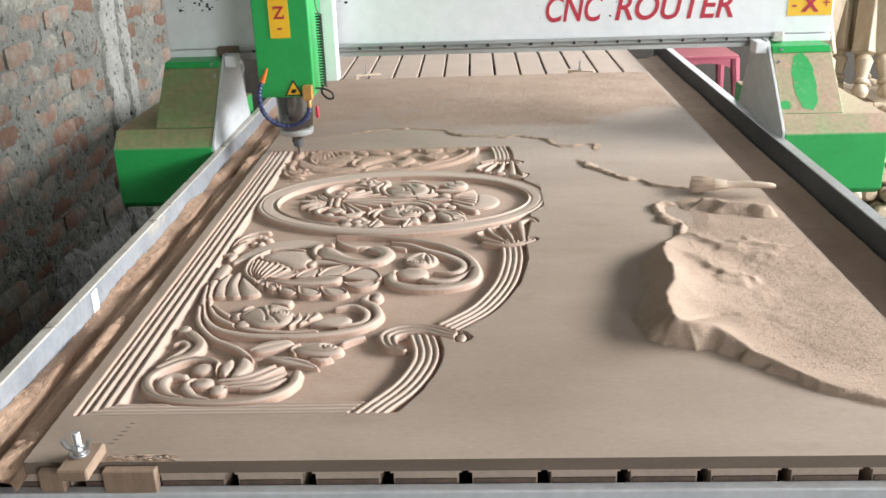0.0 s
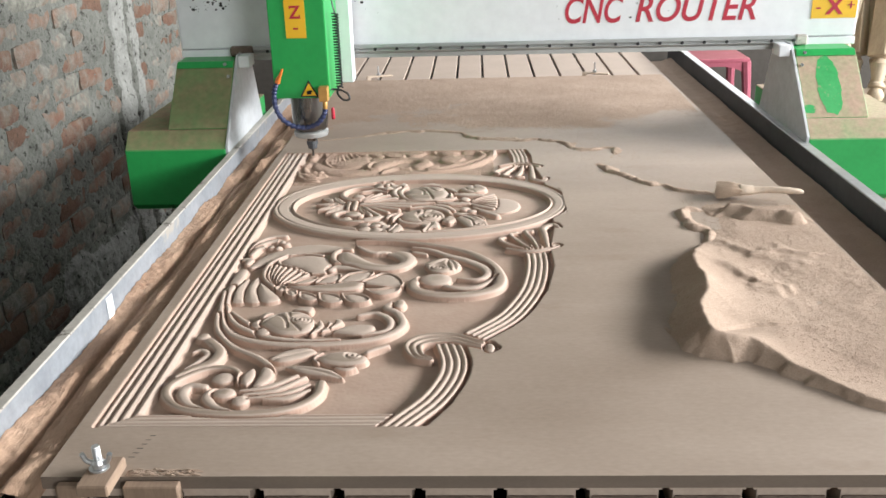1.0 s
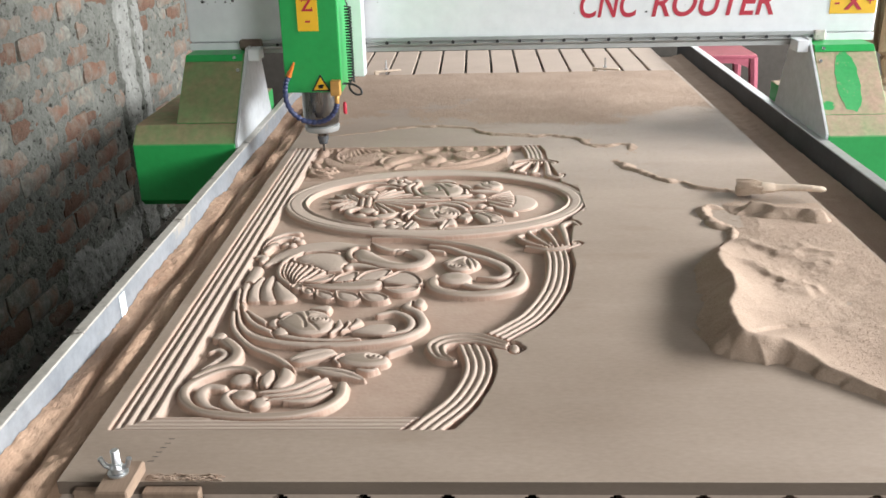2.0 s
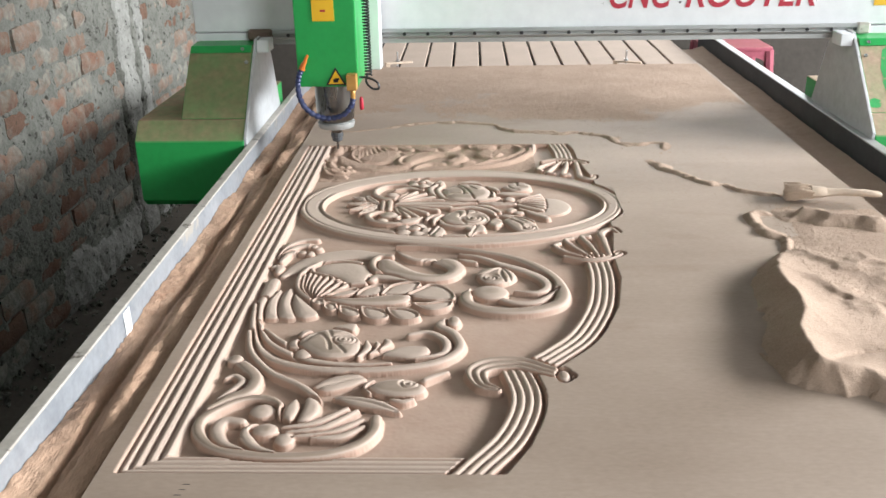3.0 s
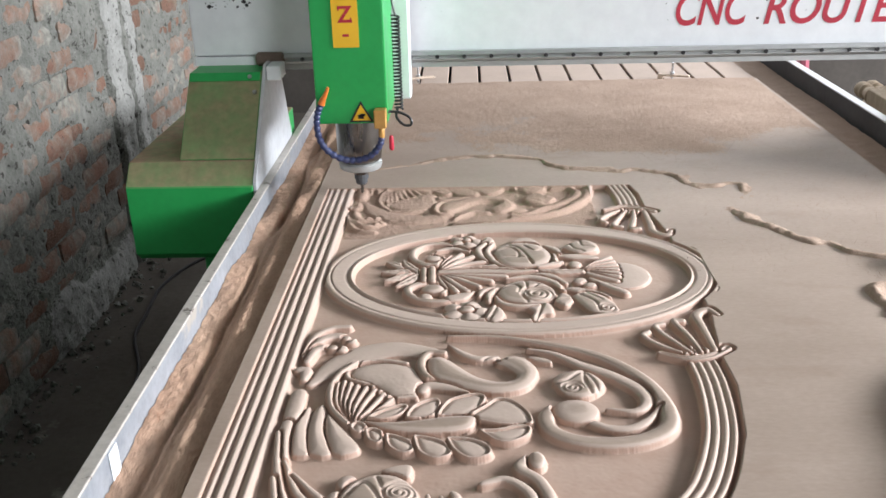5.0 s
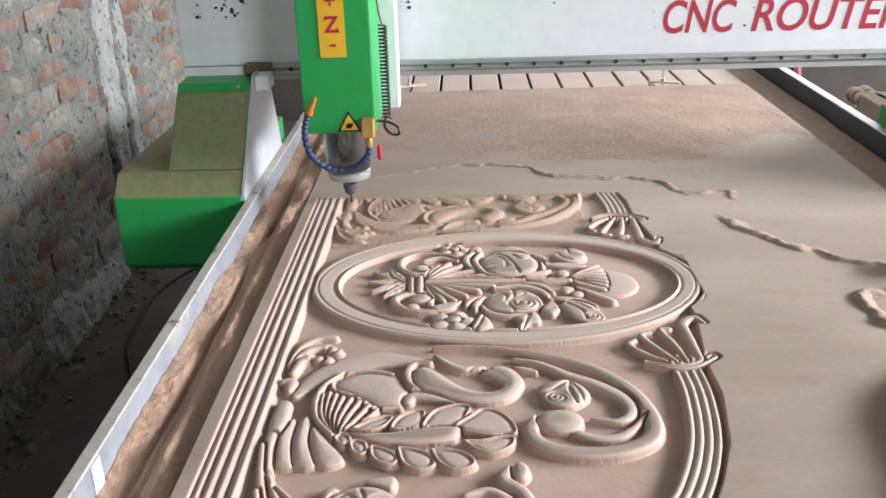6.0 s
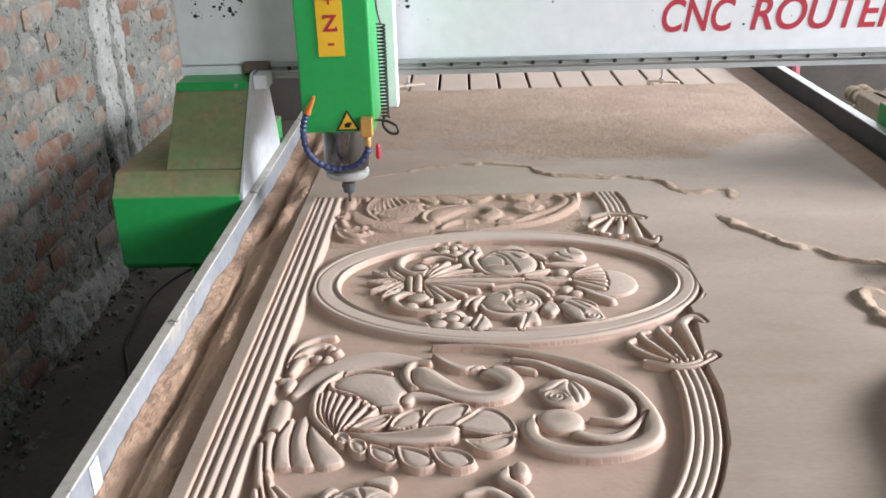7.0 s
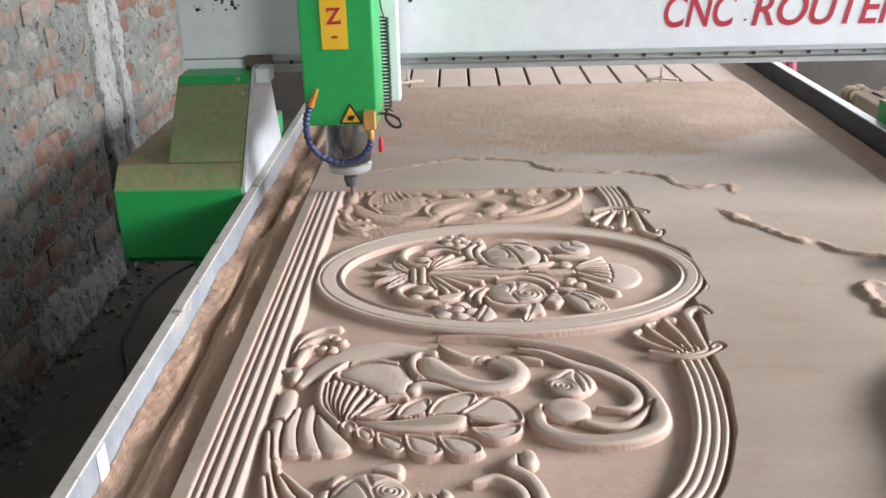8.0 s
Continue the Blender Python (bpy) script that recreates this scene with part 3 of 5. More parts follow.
coil = [(SX + 0.088 + 0.0075 * math.cos(k * 0.7), 1.40 + 0.0075 * math.sin(k * 0.7), 0.985 + 0.00078 * k) for k in range(240)]
part("coiled_lead", tube_bm(coil, 0.0021, 6), BLACK, car, "black coiled lead", smooth=True)
part("lead", tube_bm(curve_points([(SX + 0.088, 1.40, 1.17), (SX + 0.082, 1.40, 1.20), (SX + 0.076, 1.41, 1.27), (SX + 0.07, 1.45, 1.4)]), 0.0022, 6), BLACK, car, smooth=True)
part("lead_loop", tube_bm(curve_points([(SX + 0.086, 1.40, 0.99), (SX + 0.083, 1.39, 0.972), (SX + 0.097, 1.385, 0.957), (SX + 0.112, 1.385, 0.957), (SX + 0.11, 1.387, 0.97), (SX + 0.092, 1.39, 0.98), (SX + 0.07, 1.39, 0.983), (SX + 0.066, 1.37, 0.985)]), 0.0028, 8), BLACK, car, smooth=True)

# ---- the board ----
board = thing("mdf_board", (0.61, 1.22, BED), "pale brown fibreboard sheet with a half-carved ornamental panel", "board")
PX0, PX1, PY0, PY1 = 0.012, 0.726, 0.085, 1.475  # the carved area
bm = bmesh.new()
xs_, ys_ = (0, PX0, PX1, 1.22), (0, PY0, PY1, 2.44)
vv = [[bm.verts.new((x, y, TOP)) for x in xs_] for y in ys_]
for j in range(3):
    for i in range(3):
        if (i, j) != (1, 1):
            bm.faces.new((vv[j][i], vv[j][i + 1], vv[j + 1][i + 1], vv[j + 1][i]))
part("board_face", bm, MDF, board)
bm = bmesh.new()
lo = [bm.verts.new((x, y, BED + 0.0005)) for x, y in ((0, 0), (1.22, 0), (1.22, 2.44), (0, 2.44))]
hi = [bm.verts.new((v.co.x, v.co.y, TOP)) for v in lo]
for i in range(4):
    bm.faces.new((lo[i], lo[(i + 1) % 4], hi[(i + 1) % 4], hi[i]))
bm.faces.new(lo[::-1])
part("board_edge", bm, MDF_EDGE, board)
tr = random.Random(17)
bm = bmesh.new()
for k in range(60):
    x, y, l = tr.uniform(0.103, 0.185), tr.uniform(0.0005, 0.013), tr.uniform(0.006, 0.02)
    tube_bm([(x, y, TOP + 0.0002), (x + l * 0.5, y + tr.uniform(-0.001, 0.002), TOP + tr.uniform(0.0008, 0.0022)), (x + l, y + tr.uniform(-0.001, 0.002), TOP + 0.0003)], 0.0009, 4, bm=bm)
tagged(part("torn_fibre", bm, SAWDUST, board, "splintered pale fibres at the edge"), kind="stuff")

# ---- the carving: a height map in millimetres below the face, drawn with rounded ridges and domes ----
STEP = 0.0013
gx = np.linspace(PX0, PX1, int((PX1 - PX0) / STEP) + 1)
gy = np.linspace(PY0, PY1, int((PY1 - PY0) / STEP) + 1)
MX, MY = gx * 1000, gy * 1000
DEEP = 11.0
MID = 1021.0     # the design repeats beyond this line
HZ = np.zeros((len(gy), len(gx)))


def window(x0, x1, y0, y1):
    i0, i1 = np.searchsorted(MX, x0), np.searchsorted(MX, x1)
    j0, j1 = np.searchsorted(MY, y0), np.searchsorted(MY, y1)
    return slice(j0, j1), slice(i0, i1)


def lay(win, s, rise, moat, scale):
    """Put a form on the map: s is 1 at its outline; a narrow crease runs round it."""
    old = HZ[win]
    inside = s < 1
    crease = (s >= 1) & ((s - 1) * scale < moat)
    low = np.where(old > -0.5, -DEEP, -DEEP + 0.22 * (old + DEEP))
    old = np.where(crease, np.minimum(old, low), old)
    HZ[win] = np.where(inside, -DEEP + rise * DEEP / 12.0, old)


def ridge_once(points, w, h, a, b, vein, rib, moat, rim):
    line = np.array(curve_points(points, 9))
    n = len(line)
    pad = w * max(1, a, b) + moat + 2
    win = window(line[:, 0].min() - pad, line[:, 0].max() + pad, line[:, 1].min() - pad, line[:, 1].max() + pad)
    X, Y = np.meshgrid(MX[win[1]], MY[win[0]])
    if X.size == 0:
        return
    best = np.full(X.shape, 1e9)
    side = np.zeros(X.shape)
    along = np.zeros(X.shape)
    for k in range(n - 1):
        p, q = line[k], line[k + 1]
        d = q - p
        t = np.clip(((X - p[0]) * d[0] + (Y - p[1]) * d[1]) / (d @ d + 1e-9), 0, 1)
        ex, ey = X - p[0] - t * d[0], Y - p[1] - t * d[1]
        dist = np.hypot(ex, ey)
        u = (k + t) / (n - 1)
        wide = w * np.where(u < 0.5, a + (1 - a) * np.sin(u * np.pi), b + (1 - b) * np.sin(u * np.pi))
        s = dist / wide
        hit = s < best
        best = np.where(hit, s, best)
        side = np.where(hit, np.sign(d[0] * ey - d[1] * ex) * s, side)
        along = np.where(hit, u, along)
    s = np.minimum(best, 1)
    if rib:
        f = (side + 1) / 2 * rib
        rise = h * (0.45 + 0.55 * np.sqrt(np.clip(1 - (2 * (f - np.floor(f)) - 1) ** 2, 0, 1))) * np.clip((1 - s) * 9, 0.3, 1)
    else:
        rise = h * (0.32 + 0.68 * np.sqrt(1 - s ** 2.5))
    if vein:
        rise = rise * (1 - 0.30 * np.exp(-(side / 0.16) ** 2)) * (1 - 0.05 * np.cos((along * 10 - np.abs(side) * 2.2) * np.pi))
    if rim:
        rise = np.where(s > 0.70, h * np.sqrt(np.clip(1 - ((s - 0.84) / 0.17) ** 2, 0.1, 1)), h * (0.62 + 0.25 * np.sqrt(1 - (s / 0.70).clip(0, 1) ** 2)))
    lay(win, best, rise, moat, w)


def ridge(points, w, h, a=1.0, b=1.0, vein=0, rib=0, moat=2.6, rim=0):
    ridge_once(points, w, h, a, b, vein, rib, moat, rim)
    if TWIN:
        ridge_once([(x, 2 * MID - y) for x, y in points], w, h, a, b, vein, rib, moat, rim)


def dome_once(x, y, rx, ry, h, petals, spiral, rim, moat):
    k = 1.35
    win = window(x - rx * k - moat, x + rx * k + moat, y - ry * k - moat, y + ry * k + moat)
    X, Y = np.meshgrid((MX[win[1]] - x) / rx, (MY[win[0]] - y) / ry)
    if X.size == 0:
        return
    r, th = np.hypot(X, Y), np.arctan2(Y, X)
    if petals:
        r = r / (0.86 + 0.24 * np.abs(np.cos(th * petals / 2)))
    s = np.minimum(r, 1)
    rise = h * (0.4 + 0.6 * np.sqrt(1 - s ** 2.4))
    if petals:
        rise = h * (0.55 + 0.45 * np.abs(np.cos(th * petals / 2))) * (0.6 + 0.4 * np.sin(s * np.pi))
    if spiral:
        # a small whorl off the middle, and petals folded round it
        ax, ay = X - 0.30, Y + 0.12
        ra, ta = np.hypot(ax, ay), np.arctan2(ay, ax)
        turn = (ta / (2 * np.pi) + ra * (2.6 + spiral)) % 1.0
        whorl = np.where(ra < 0.50, 0.66 + 0.34 * np.sqrt(turn), 1.0)
        for px, py, pr in ((-0.75, 0.25, 0.62), (-0.55, -0.65, 0.55), (0.1, 0.95, 0.55), (0.95, -0.5, 0.5)):
            rp = np.hypot(X - px, Y - py)
            whorl = np.where(ra > 0.44, whorl * (1 - 0.34 * np.exp(-((rp - pr) / 0.055) ** 2)), whorl)
        rise = rise * whorl
    if rim:
        rise = np.where(s > 0.72, h, rise * 0.82)
    lay(win, r, rise, moat, min(rx, ry))


def dome(x, y, rx, ry, h, petals=0, spiral=0, rim=0, moat=2.4):
    dome_once(x, y, rx, ry, h, petals, spiral, rim, moat)
    if TWIN:
        dome_once(x, 2 * MID - y, rx, ry, h, petals, spiral, rim, moat)


def inside_of(line, X, Y):
    """Where the places lie inside a closed line, and their distance to it."""
    ins, best = np.zeros(X.shape, bool), np.full(X.shape, 1e9)
    for p, q in zip(line, np.roll(line, -1, 0)):
        d = q - p
        if d @ d < 1e-9:
            continue
        t = np.clip(((X - p[0]) * d[0] + (Y - p[1]) * d[1]) / (d @ d), 0, 1)
        best = np.minimum(best, np.hypot(X - p[0] - t * d[0], Y - p[1] - t * d[1]))
        if abs(d[1]) > 1e-9:
            ins ^= ((p[1] > Y) != (q[1] > Y)) & (X < d[0] * (Y - p[1]) / d[1] + p[0])
    return ins, best


def pad_once(points, h, edge, lip, moat):
    """A swelling form inside a closed outline; with a lip, a raised rim round a hollow and a low pillow."""
    ring = np.array(curve_points([points[-1]] + points + [points[0]], 5))[5:-1]
    win = window(ring[:, 0].min() - moat - 2, ring[:, 0].max() + moat + 2, ring[:, 1].min() - moat - 2, ring[:, 1].max() + moat + 2)
    X, Y = np.meshgrid(MX[win[1]], MY[win[0]])
    if X.size == 0:
        return
    ins, d = inside_of(ring, X, Y)
    k = np.clip(d / edge, 0, 1)
    if lip:
        rim = 0.35 + 0.65 * np.sqrt(np.clip(1 - ((d - lip / 2) / (lip / 2)) ** 2, 0, 1))
        pillow = 0.52 + 0.33 * np.sqrt(1 - (1 - np.clip((d - lip) / edge, 0, 1)) ** 2)
        rise = h * np.where(d < lip, np.where(d > lip / 2, np.maximum(rim, 0.5), rim), pillow)
    else:
        rise = h * (0.42 + 0.58 * np.sqrt(1 - (1 - k) ** 2.2))
    lay(win, np.where(ins, 0.5, 1 + d), rise, moat, 1.0)


def pad(points, h, edge, lip=0, moat=2.2):
    pad_once(points, h, edge, lip, moat)
    if TWIN:
        pad_once([(x, 2 * MID - y) for x, y in points], h, edge, lip, moat)


def groove_once(points, w, deep):
    """An incised line across what is there."""
    line = np.array(curve_points(points, 6))
    win = window(line[:, 0].min() - 3 * w, line[:, 0].max() + 3 * w, line[:, 1].min() - 3 * w, line[:, 1].max() + 3 * w)
    X, Y = np.meshgrid(MX[win[1]], MY[win[0]])
    if X.size == 0:
        return
    best = np.full(X.shape, 1e9)
    for p, q in zip(line, line[1:]):
        d = q - p
        t = np.clip(((X - p[0]) * d[0] + (Y - p[1]) * d[1]) / (d @ d + 1e-9), 0, 1)
        best = np.minimum(best, np.hypot(X - p[0] - t * d[0], Y - p[1] - t * d[1]))
    HZ[win] = np.maximum(HZ[win] - deep * np.exp(-(best / w) ** 2), -DEEP)


def groove(points, w, deep):
    groove_once(points, w, deep)
    if TWIN:
        groove_once([(x, 2 * MID - y) for x, y in points], w, deep)


def whorl(x, y, r, turns):
    """The spiral heart of a rose, incised."""
    n = 12 * turns
    groove([(x + r * (1 - 0.85 * k / n) * math.cos(k * math.pi / 6), y + r * 0.9 * (1 - 0.85 * k / n) * math.sin(k * math.pi / 6)) for k in range(n + 1)], 2.0, 2.8)


# sunken ground, bounded on one side by the outer line of the curved bands
edge_y = [108, 165, 235, 290, 335, 365, 432, 535, 645, 735, 860, 1021]
edge_x = [462, 494, 515, 521, 512, 551, 610, 652, 672, 672, 690, 690]
Y_all = np.where(MY > MID, 2 * MID - MY, MY)
right = np.interp(Y_all, edge_y, edge_x)
XX, YY = np.meshgrid(MX, MY)
ground = (XX > 20) & (XX < right[:, None]) & (Y_all[:, None] > 110)
HZ[ground] = -DEEP

# the oval moulding
CX, CY = 402.0, 1020.0
ro = np.hypot((XX - CX) / 330, (YY - CY) / 226)
ri = np.hypot((XX - CX - 6) / 284, (YY - CY + 2) / 174)
u = np.clip((ri - 1) / np.maximum((ri - 1) + (1 - ro), 1e-6), 0, 1)
ring = (ri >= 1) & (ro <= 1)
moulding = np.interp(u, [0, 0.02, 0.10, 0.18, 0.22, 0.26, 0.34, 0.74, 0.78, 0.82, 0.92, 1.0], [4, 9, 12, 9, 6, 8, 9.5, 11, 9, 11, 11.5, 7])
HZ = np.where(ring, -DEEP + moulding * DEEP / 12.0, HZ)
HZ = np.where((ri < 1), -DEEP, HZ)
outside = (ro > 1) & (ro < 1.014)
HZ = np.where(outside, -DEEP + 1, HZ)
for k in (1.035, 1.06):  # fine scored lines outside the oval, on the face only
    scored = (np.abs(ro - k) < 0.0035) & (XX > right[:, None]) & (np.abs(YY - CY) < 90)
    HZ = np.where(scored & (HZ > -0.5), -1.6, HZ)

# a shallow line scored straight across the sheet
HZ = np.where((np.abs(YY - 1098) < 0.9) & ((XX < 250) | (XX > 600)) & (XX < 690) & (XX > 22), HZ - 0.7, HZ)

# straight mouldings along two edges
strip = np.interp(XX, [19, 21, 23.5, 27, 31, 32.5, 34, 39, 45, 46.5, 48, 53, 59, 60.5, 63, 69, 75, 79], [0, -6, -3.5, -1.5, -4, -8, -4, -1, -4, -8, -4, -1, -4, -8, -4, -1, -5, -DEEP])
HZ = np.where((XX > 19) & (XX < 79) & (YY > 110 + (XX - 19) * 0.5), strip, HZ)
strip_y = np.interp(YY, [109, 111, 114, 119, 120.5, 122, 128, 129.5, 131, 137, 139, 141, 146, 150], [0, -5, -1.5, -3, -5.5, -2, -3, -5.5, -2, -3, -5.5, -2.5, -5, -DEEP])
HZ = np.where((YY > 109) & (YY < 150) & (XX > 19 + (YY - 109) * 1.45) & (XX < np.interp(YY, [109, 150], [442, 425])), strip_y, HZ)

TWIN = True
# border clasp, bands and fingers
ridge([(416, 96), (436, 127), (470, 179), (491, 238), (495, 286), (484, 345)], 22, 11.5, rib=4, moat=3.2)
ridge([(522, 364), (544, 387), (587, 443), (625, 541), (642, 649), (642, 737)], 22, 11.5, rib=4, moat=3.2)
ridge([(459, 292), (439, 306), (432, 339), (452, 359), (491, 362), (526, 343), (554, 326)], 19, 12, a=0.35, b=0.5, rib=3, moat=3.2)
dome(549, 328, 9, 16, 12)
ridge([(590, 735), (626, 720), (659, 727), (686, 748)], 8, 12, a=0.7, b=1.1, rib=2)
ridge([(620, 739), (594, 760), (576, 788), (585, 801)], 6, 11, a=0.6, b=1)
ridge([(634, 738), (614, 776), (598, 815), (611, 825)], 6, 11, a=0.6, b=1)
ridge([(648, 739), (640, 787), (629, 831), (642, 834)], 7, 12, a=0.6, b=1)
ridge([(668, 745), (667, 812), (667, 852), (688, 870), (699, 851)], 9, 12, a=0.7, b=0.6)
# long scroll beside the oval, and its curl
ridge([(289, 789), (360, 787), (417, 771), (480, 745), (523, 712), (557, 662), (572, 602), (565, 557), (532, 532), (490, 524), (450, 530), (423, 549), (416, 577), (428, 598), (447, 605)], 13, 12, a=0.22, b=0.8)
ridge([(404, 752), (439, 740), (476, 708), (511, 683), (542, 648), (549, 615), (531, 593), (496, 597)], 11, 10, a=0.3, b=0.3)
ridge([(467, 574), (494, 557), (522, 558), (546, 577), (566, 607)], 8, 9, a=0.9, b=0.3)
dome(456, 595, 30, 27, 11.5)
ridge([(403, 730), (422, 723), (433, 717)], 7, 9, a=0.3, b=0.6)
pad([(432, 662), (442, 684), (463, 693), (478, 693), (495, 675), (501, 653), (486, 633), (467, 623), (445, 632)], 12, 16)
groove([(434, 659), (452, 665), (474, 687), (475, 661), (481, 636)], 2.4, 3.2)
groove([(477, 690), (487, 661), (491, 639)], 2.2, 2.6)
whorl(457, 646, 16, 2)
# winding swelling form, its folded plume and the fan of ribs
ridge([(105, 666), (129, 710), (165, 746), (212, 762), (262, 751)], 24, 7, a=0.3, b=0.7)
pad([(156, 685), (163, 705), (184, 717), (216, 719), (240, 708), (253, 682), (259, 653), (245, 630), (219, 631), (199, 651), (174, 666)], 10, 26)
ridge([(233, 714), (199, 724), (168, 719), (153, 700), (156, 675), (181, 661), (203, 641), (219, 627), (249, 629)], 4.5, 10.5, moat=1)
ridge([(163, 719), (142, 688), (135, 651), (142, 609), (158, 580), (174, 561)], 6.5, 11, a=0.6, b=0.7)
ridge([(176, 566), (149, 613), (144, 664)], 4.6, 10, a=0.45, b=1, moat=1.4)
ridge([(176, 566), (155, 616), (151, 668)], 4.6, 10, a=0.45, b=1, moat=1.4)
ridge([(176, 566), (160, 613), (160, 663)], 4.6, 10, a=0.45, b=1, moat=1.4)
ridge([(176, 566), (166, 610), (170, 657)], 4.6, 10, a=0.45, b=1, moat=1.4)
ridge([(176, 566), (173, 609), (182, 653)], 4.6, 10, a=0.45, b=1, moat=1.4)
ridge([(176, 566), (181, 605), (194, 646)], 4.6, 10, a=0.45, b=1, moat=1.4)
ridge([(176, 566), (191, 599), (207, 636)], 4.6, 10, a=0.45, b=1, moat=1.4)
ridge([(176, 566), (200, 593), (219, 624)], 4.6, 10, a=0.45, b=1, moat=1.4)
pad([(261, 724), (275, 734), (291, 726), (311, 701), (331, 680), (354, 668), (374, 668), (384, 682), (371, 702), (357, 715), (365, 730), (387, 734), (406, 719), (415, 692), (407, 663), (387, 643), (357, 637), (327, 643), (297, 658), (273, 673), (263, 696)], 12.5, 30)
ridge([(284, 742), (264, 743), (253, 721), (257, 689), (274, 666), (295, 654)], 7, 12.5, a=0.9, b=0.4, moat=1.4)
ridge([(289, 768), (309, 744), (331, 728), (359, 730)], 8, 10, a=0.15, b=0.9)
groove([(372, 733), (349, 730), (333, 712)], 2.2, 2.4)
whorl(363, 722, 9, 1)
ridge([(258, 645), (265, 659), (289, 654), (321, 639)], 10, 9, a=0.8, b=0.2)
# rimmed petals of the spread tail
pad([(188, 579), (209, 600), (233, 611), (243, 603), (231, 583), (210, 575)], 11, 9, lip=5.5)
pad([(239, 578), (245, 605), (266, 623), (283, 620), (282, 592), (264, 577)], 11, 9, lip=5.5)
pad([(279, 582), (289, 617), (308, 631), (331, 636), (343, 625), (333, 598), (313, 583)], 11, 9, lip=5.5)
pad([(316, 578), (340, 609), (357, 625), (380, 617), (397, 591), (400, 566), (383, 562), (355, 563)], 11, 9, lip=5.5)
pad([(329, 552), (355, 555), (382, 563), (397, 558), (392, 538), (368, 524), (349, 530)], 11, 9, lip=5.5)
pad([(169, 561), (176, 572), (187, 570), (194, 558), (185, 546), (174, 551)], 11, 9, lip=5.5)
pad([(189, 551), (199, 559), (213, 551), (217, 533), (208, 524), (195, 532)], 11, 9, lip=5.5)
pad([(215, 545), (232, 542), (253, 526), (253, 508), (237, 504), (220, 520)], 11, 9, lip=5.5)
pad([(249, 540), (276, 537), (296, 522), (299, 501), (278, 493), (258, 508)], 11, 9, lip=5.5)
pad([(290, 535), (320, 536), (343, 521), (346, 501), (321, 492), (302, 507)], 11, 9, lip=5.5)
pad([(180, 577), (206, 572), (249, 575), (291, 584), (324, 584), (329, 571), (320, 555), (292, 547), (251, 547), (215, 555)], 12, 18)
# lobed leaf and stem by the straight border
pad([(103, 506), (96, 555), (100, 589), (111, 610), (117, 597), (118, 554), (129, 509), (116, 502)], 10.5, 20, moat=1.6)
pad([(129, 507), (119, 554), (119, 597), (129, 614), (136, 597), (139, 554), (156, 512), (145, 501)], 10.5, 20, moat=1.6)
pad([(156, 508), (141, 553), (138, 593), (150, 578), (171, 547), (187, 523), (186, 511), (170, 503)], 10.5, 20, moat=1.6)
ridge([(94, 639), (94, 604), (93, 573)], 13, 11, a=0.9, b=0.6)
ridge([(91, 569), (91, 537), (99, 487)], 9, 11, a=0.9, b=1)
ridge([(83, 745), (91, 796), (113, 822), (138, 826)], 7, 10, a=0.6, b=1)
ridge([(86, 737), (102, 784), (126, 798), (147, 782)], 9, 10.5, a=0.6, b=1.1, moat=1.2)
ridge([(91, 720), (99, 756), (118, 763), (136, 758)], 9, 11, a=0.7, b=1.1)
dome(122, 760, 9, 8, 12)
dome(139, 788, 8, 8, 11.5)
ridge([(83, 700), (93, 699), (94, 675)], 10, 10, a=0.8, b=0.6)
# rose scroll
ridge([(83, 549), (97, 468), (121, 405), (160, 366), (227, 346), (306, 347), (375, 366), (408, 405), (400, 451), (378, 478), (395, 500)], 9, 11, a=0.5, b=1)
ridge([(102, 491), (132, 425), (193, 377), (260, 361), (313, 365)], 7, 9, a=0.5, b=0.4)
ridge([(116, 468), (155, 424), (199, 393), (239, 378)], 6, 8.5, a=0.6, b=0.4)
dome(399, 491, 11, 18, 12)
ridge([(334, 448), (362, 456), (387, 430), (385, 394), (347, 376)], 8, 10, a=0.7, b=0.4)
# rose inside the lower scroll
dome(172, 423, 13, 15, 10)
dome(181, 452, 13, 14, 10)
dome(187, 393, 13, 15, 10)
pad([(217, 471), (238, 484), (254, 481), (250, 457)], 10, 8)
ridge([(266, 383), (276, 407), (273, 428)], 7, 9.5, a=0.5, b=0.5)
ridge([(282, 391), (293, 407), (288, 425)], 7, 9.5, a=0.5, b=0.5)
ridge([(295, 403), (305, 423), (300, 433)], 7, 9.5, a=0.5, b=0.5)
pad([(298, 387), (324, 414), (360, 414), (365, 394), (342, 378)], 9.5, 12)
pad([(176, 417), (183, 448), (208, 465), (237, 462), (262, 436), (264, 395), (243, 380), (211, 382)], 12.5, 26)
whorl(242, 430, 22, 3)
groove([(180, 421), (198, 448), (216, 426), (223, 400)], 2.2, 2.8)
groove([(214, 458), (228, 420), (245, 392)], 2.2, 2.6)
# stem that leaves the scroll
ridge([(94, 458), (112, 395), (150, 340), (196, 305), (223, 273), (225, 244), (216, 216)], 7, 11, a=0.7, b=0.6)
# leaves and bud below it
pad([(214, 301), (235, 327), (268, 336), (285, 321), (265, 302), (234, 289)], 10, 12)
groove([(223, 299), (255, 315), (279, 325)], 2.2, 2.4)
pad([(243, 277), (278, 278), (313, 266), (337, 241), (308, 246), (274, 255)], 10.5, 10)
groove([(249, 275), (289, 264), (330, 244)], 2.2, 2.6)
ridge([(356, 313), (374, 328), (392, 338)], 6.5, 10.5, a=0.9, b=0.7)
ridge([(292, 285), (287, 305), (294, 316)], 7, 10, a=0.5, b=0.5)
ridge([(321, 269), (337, 265), (349, 270)], 6, 10, a=0.5, b=0.7)
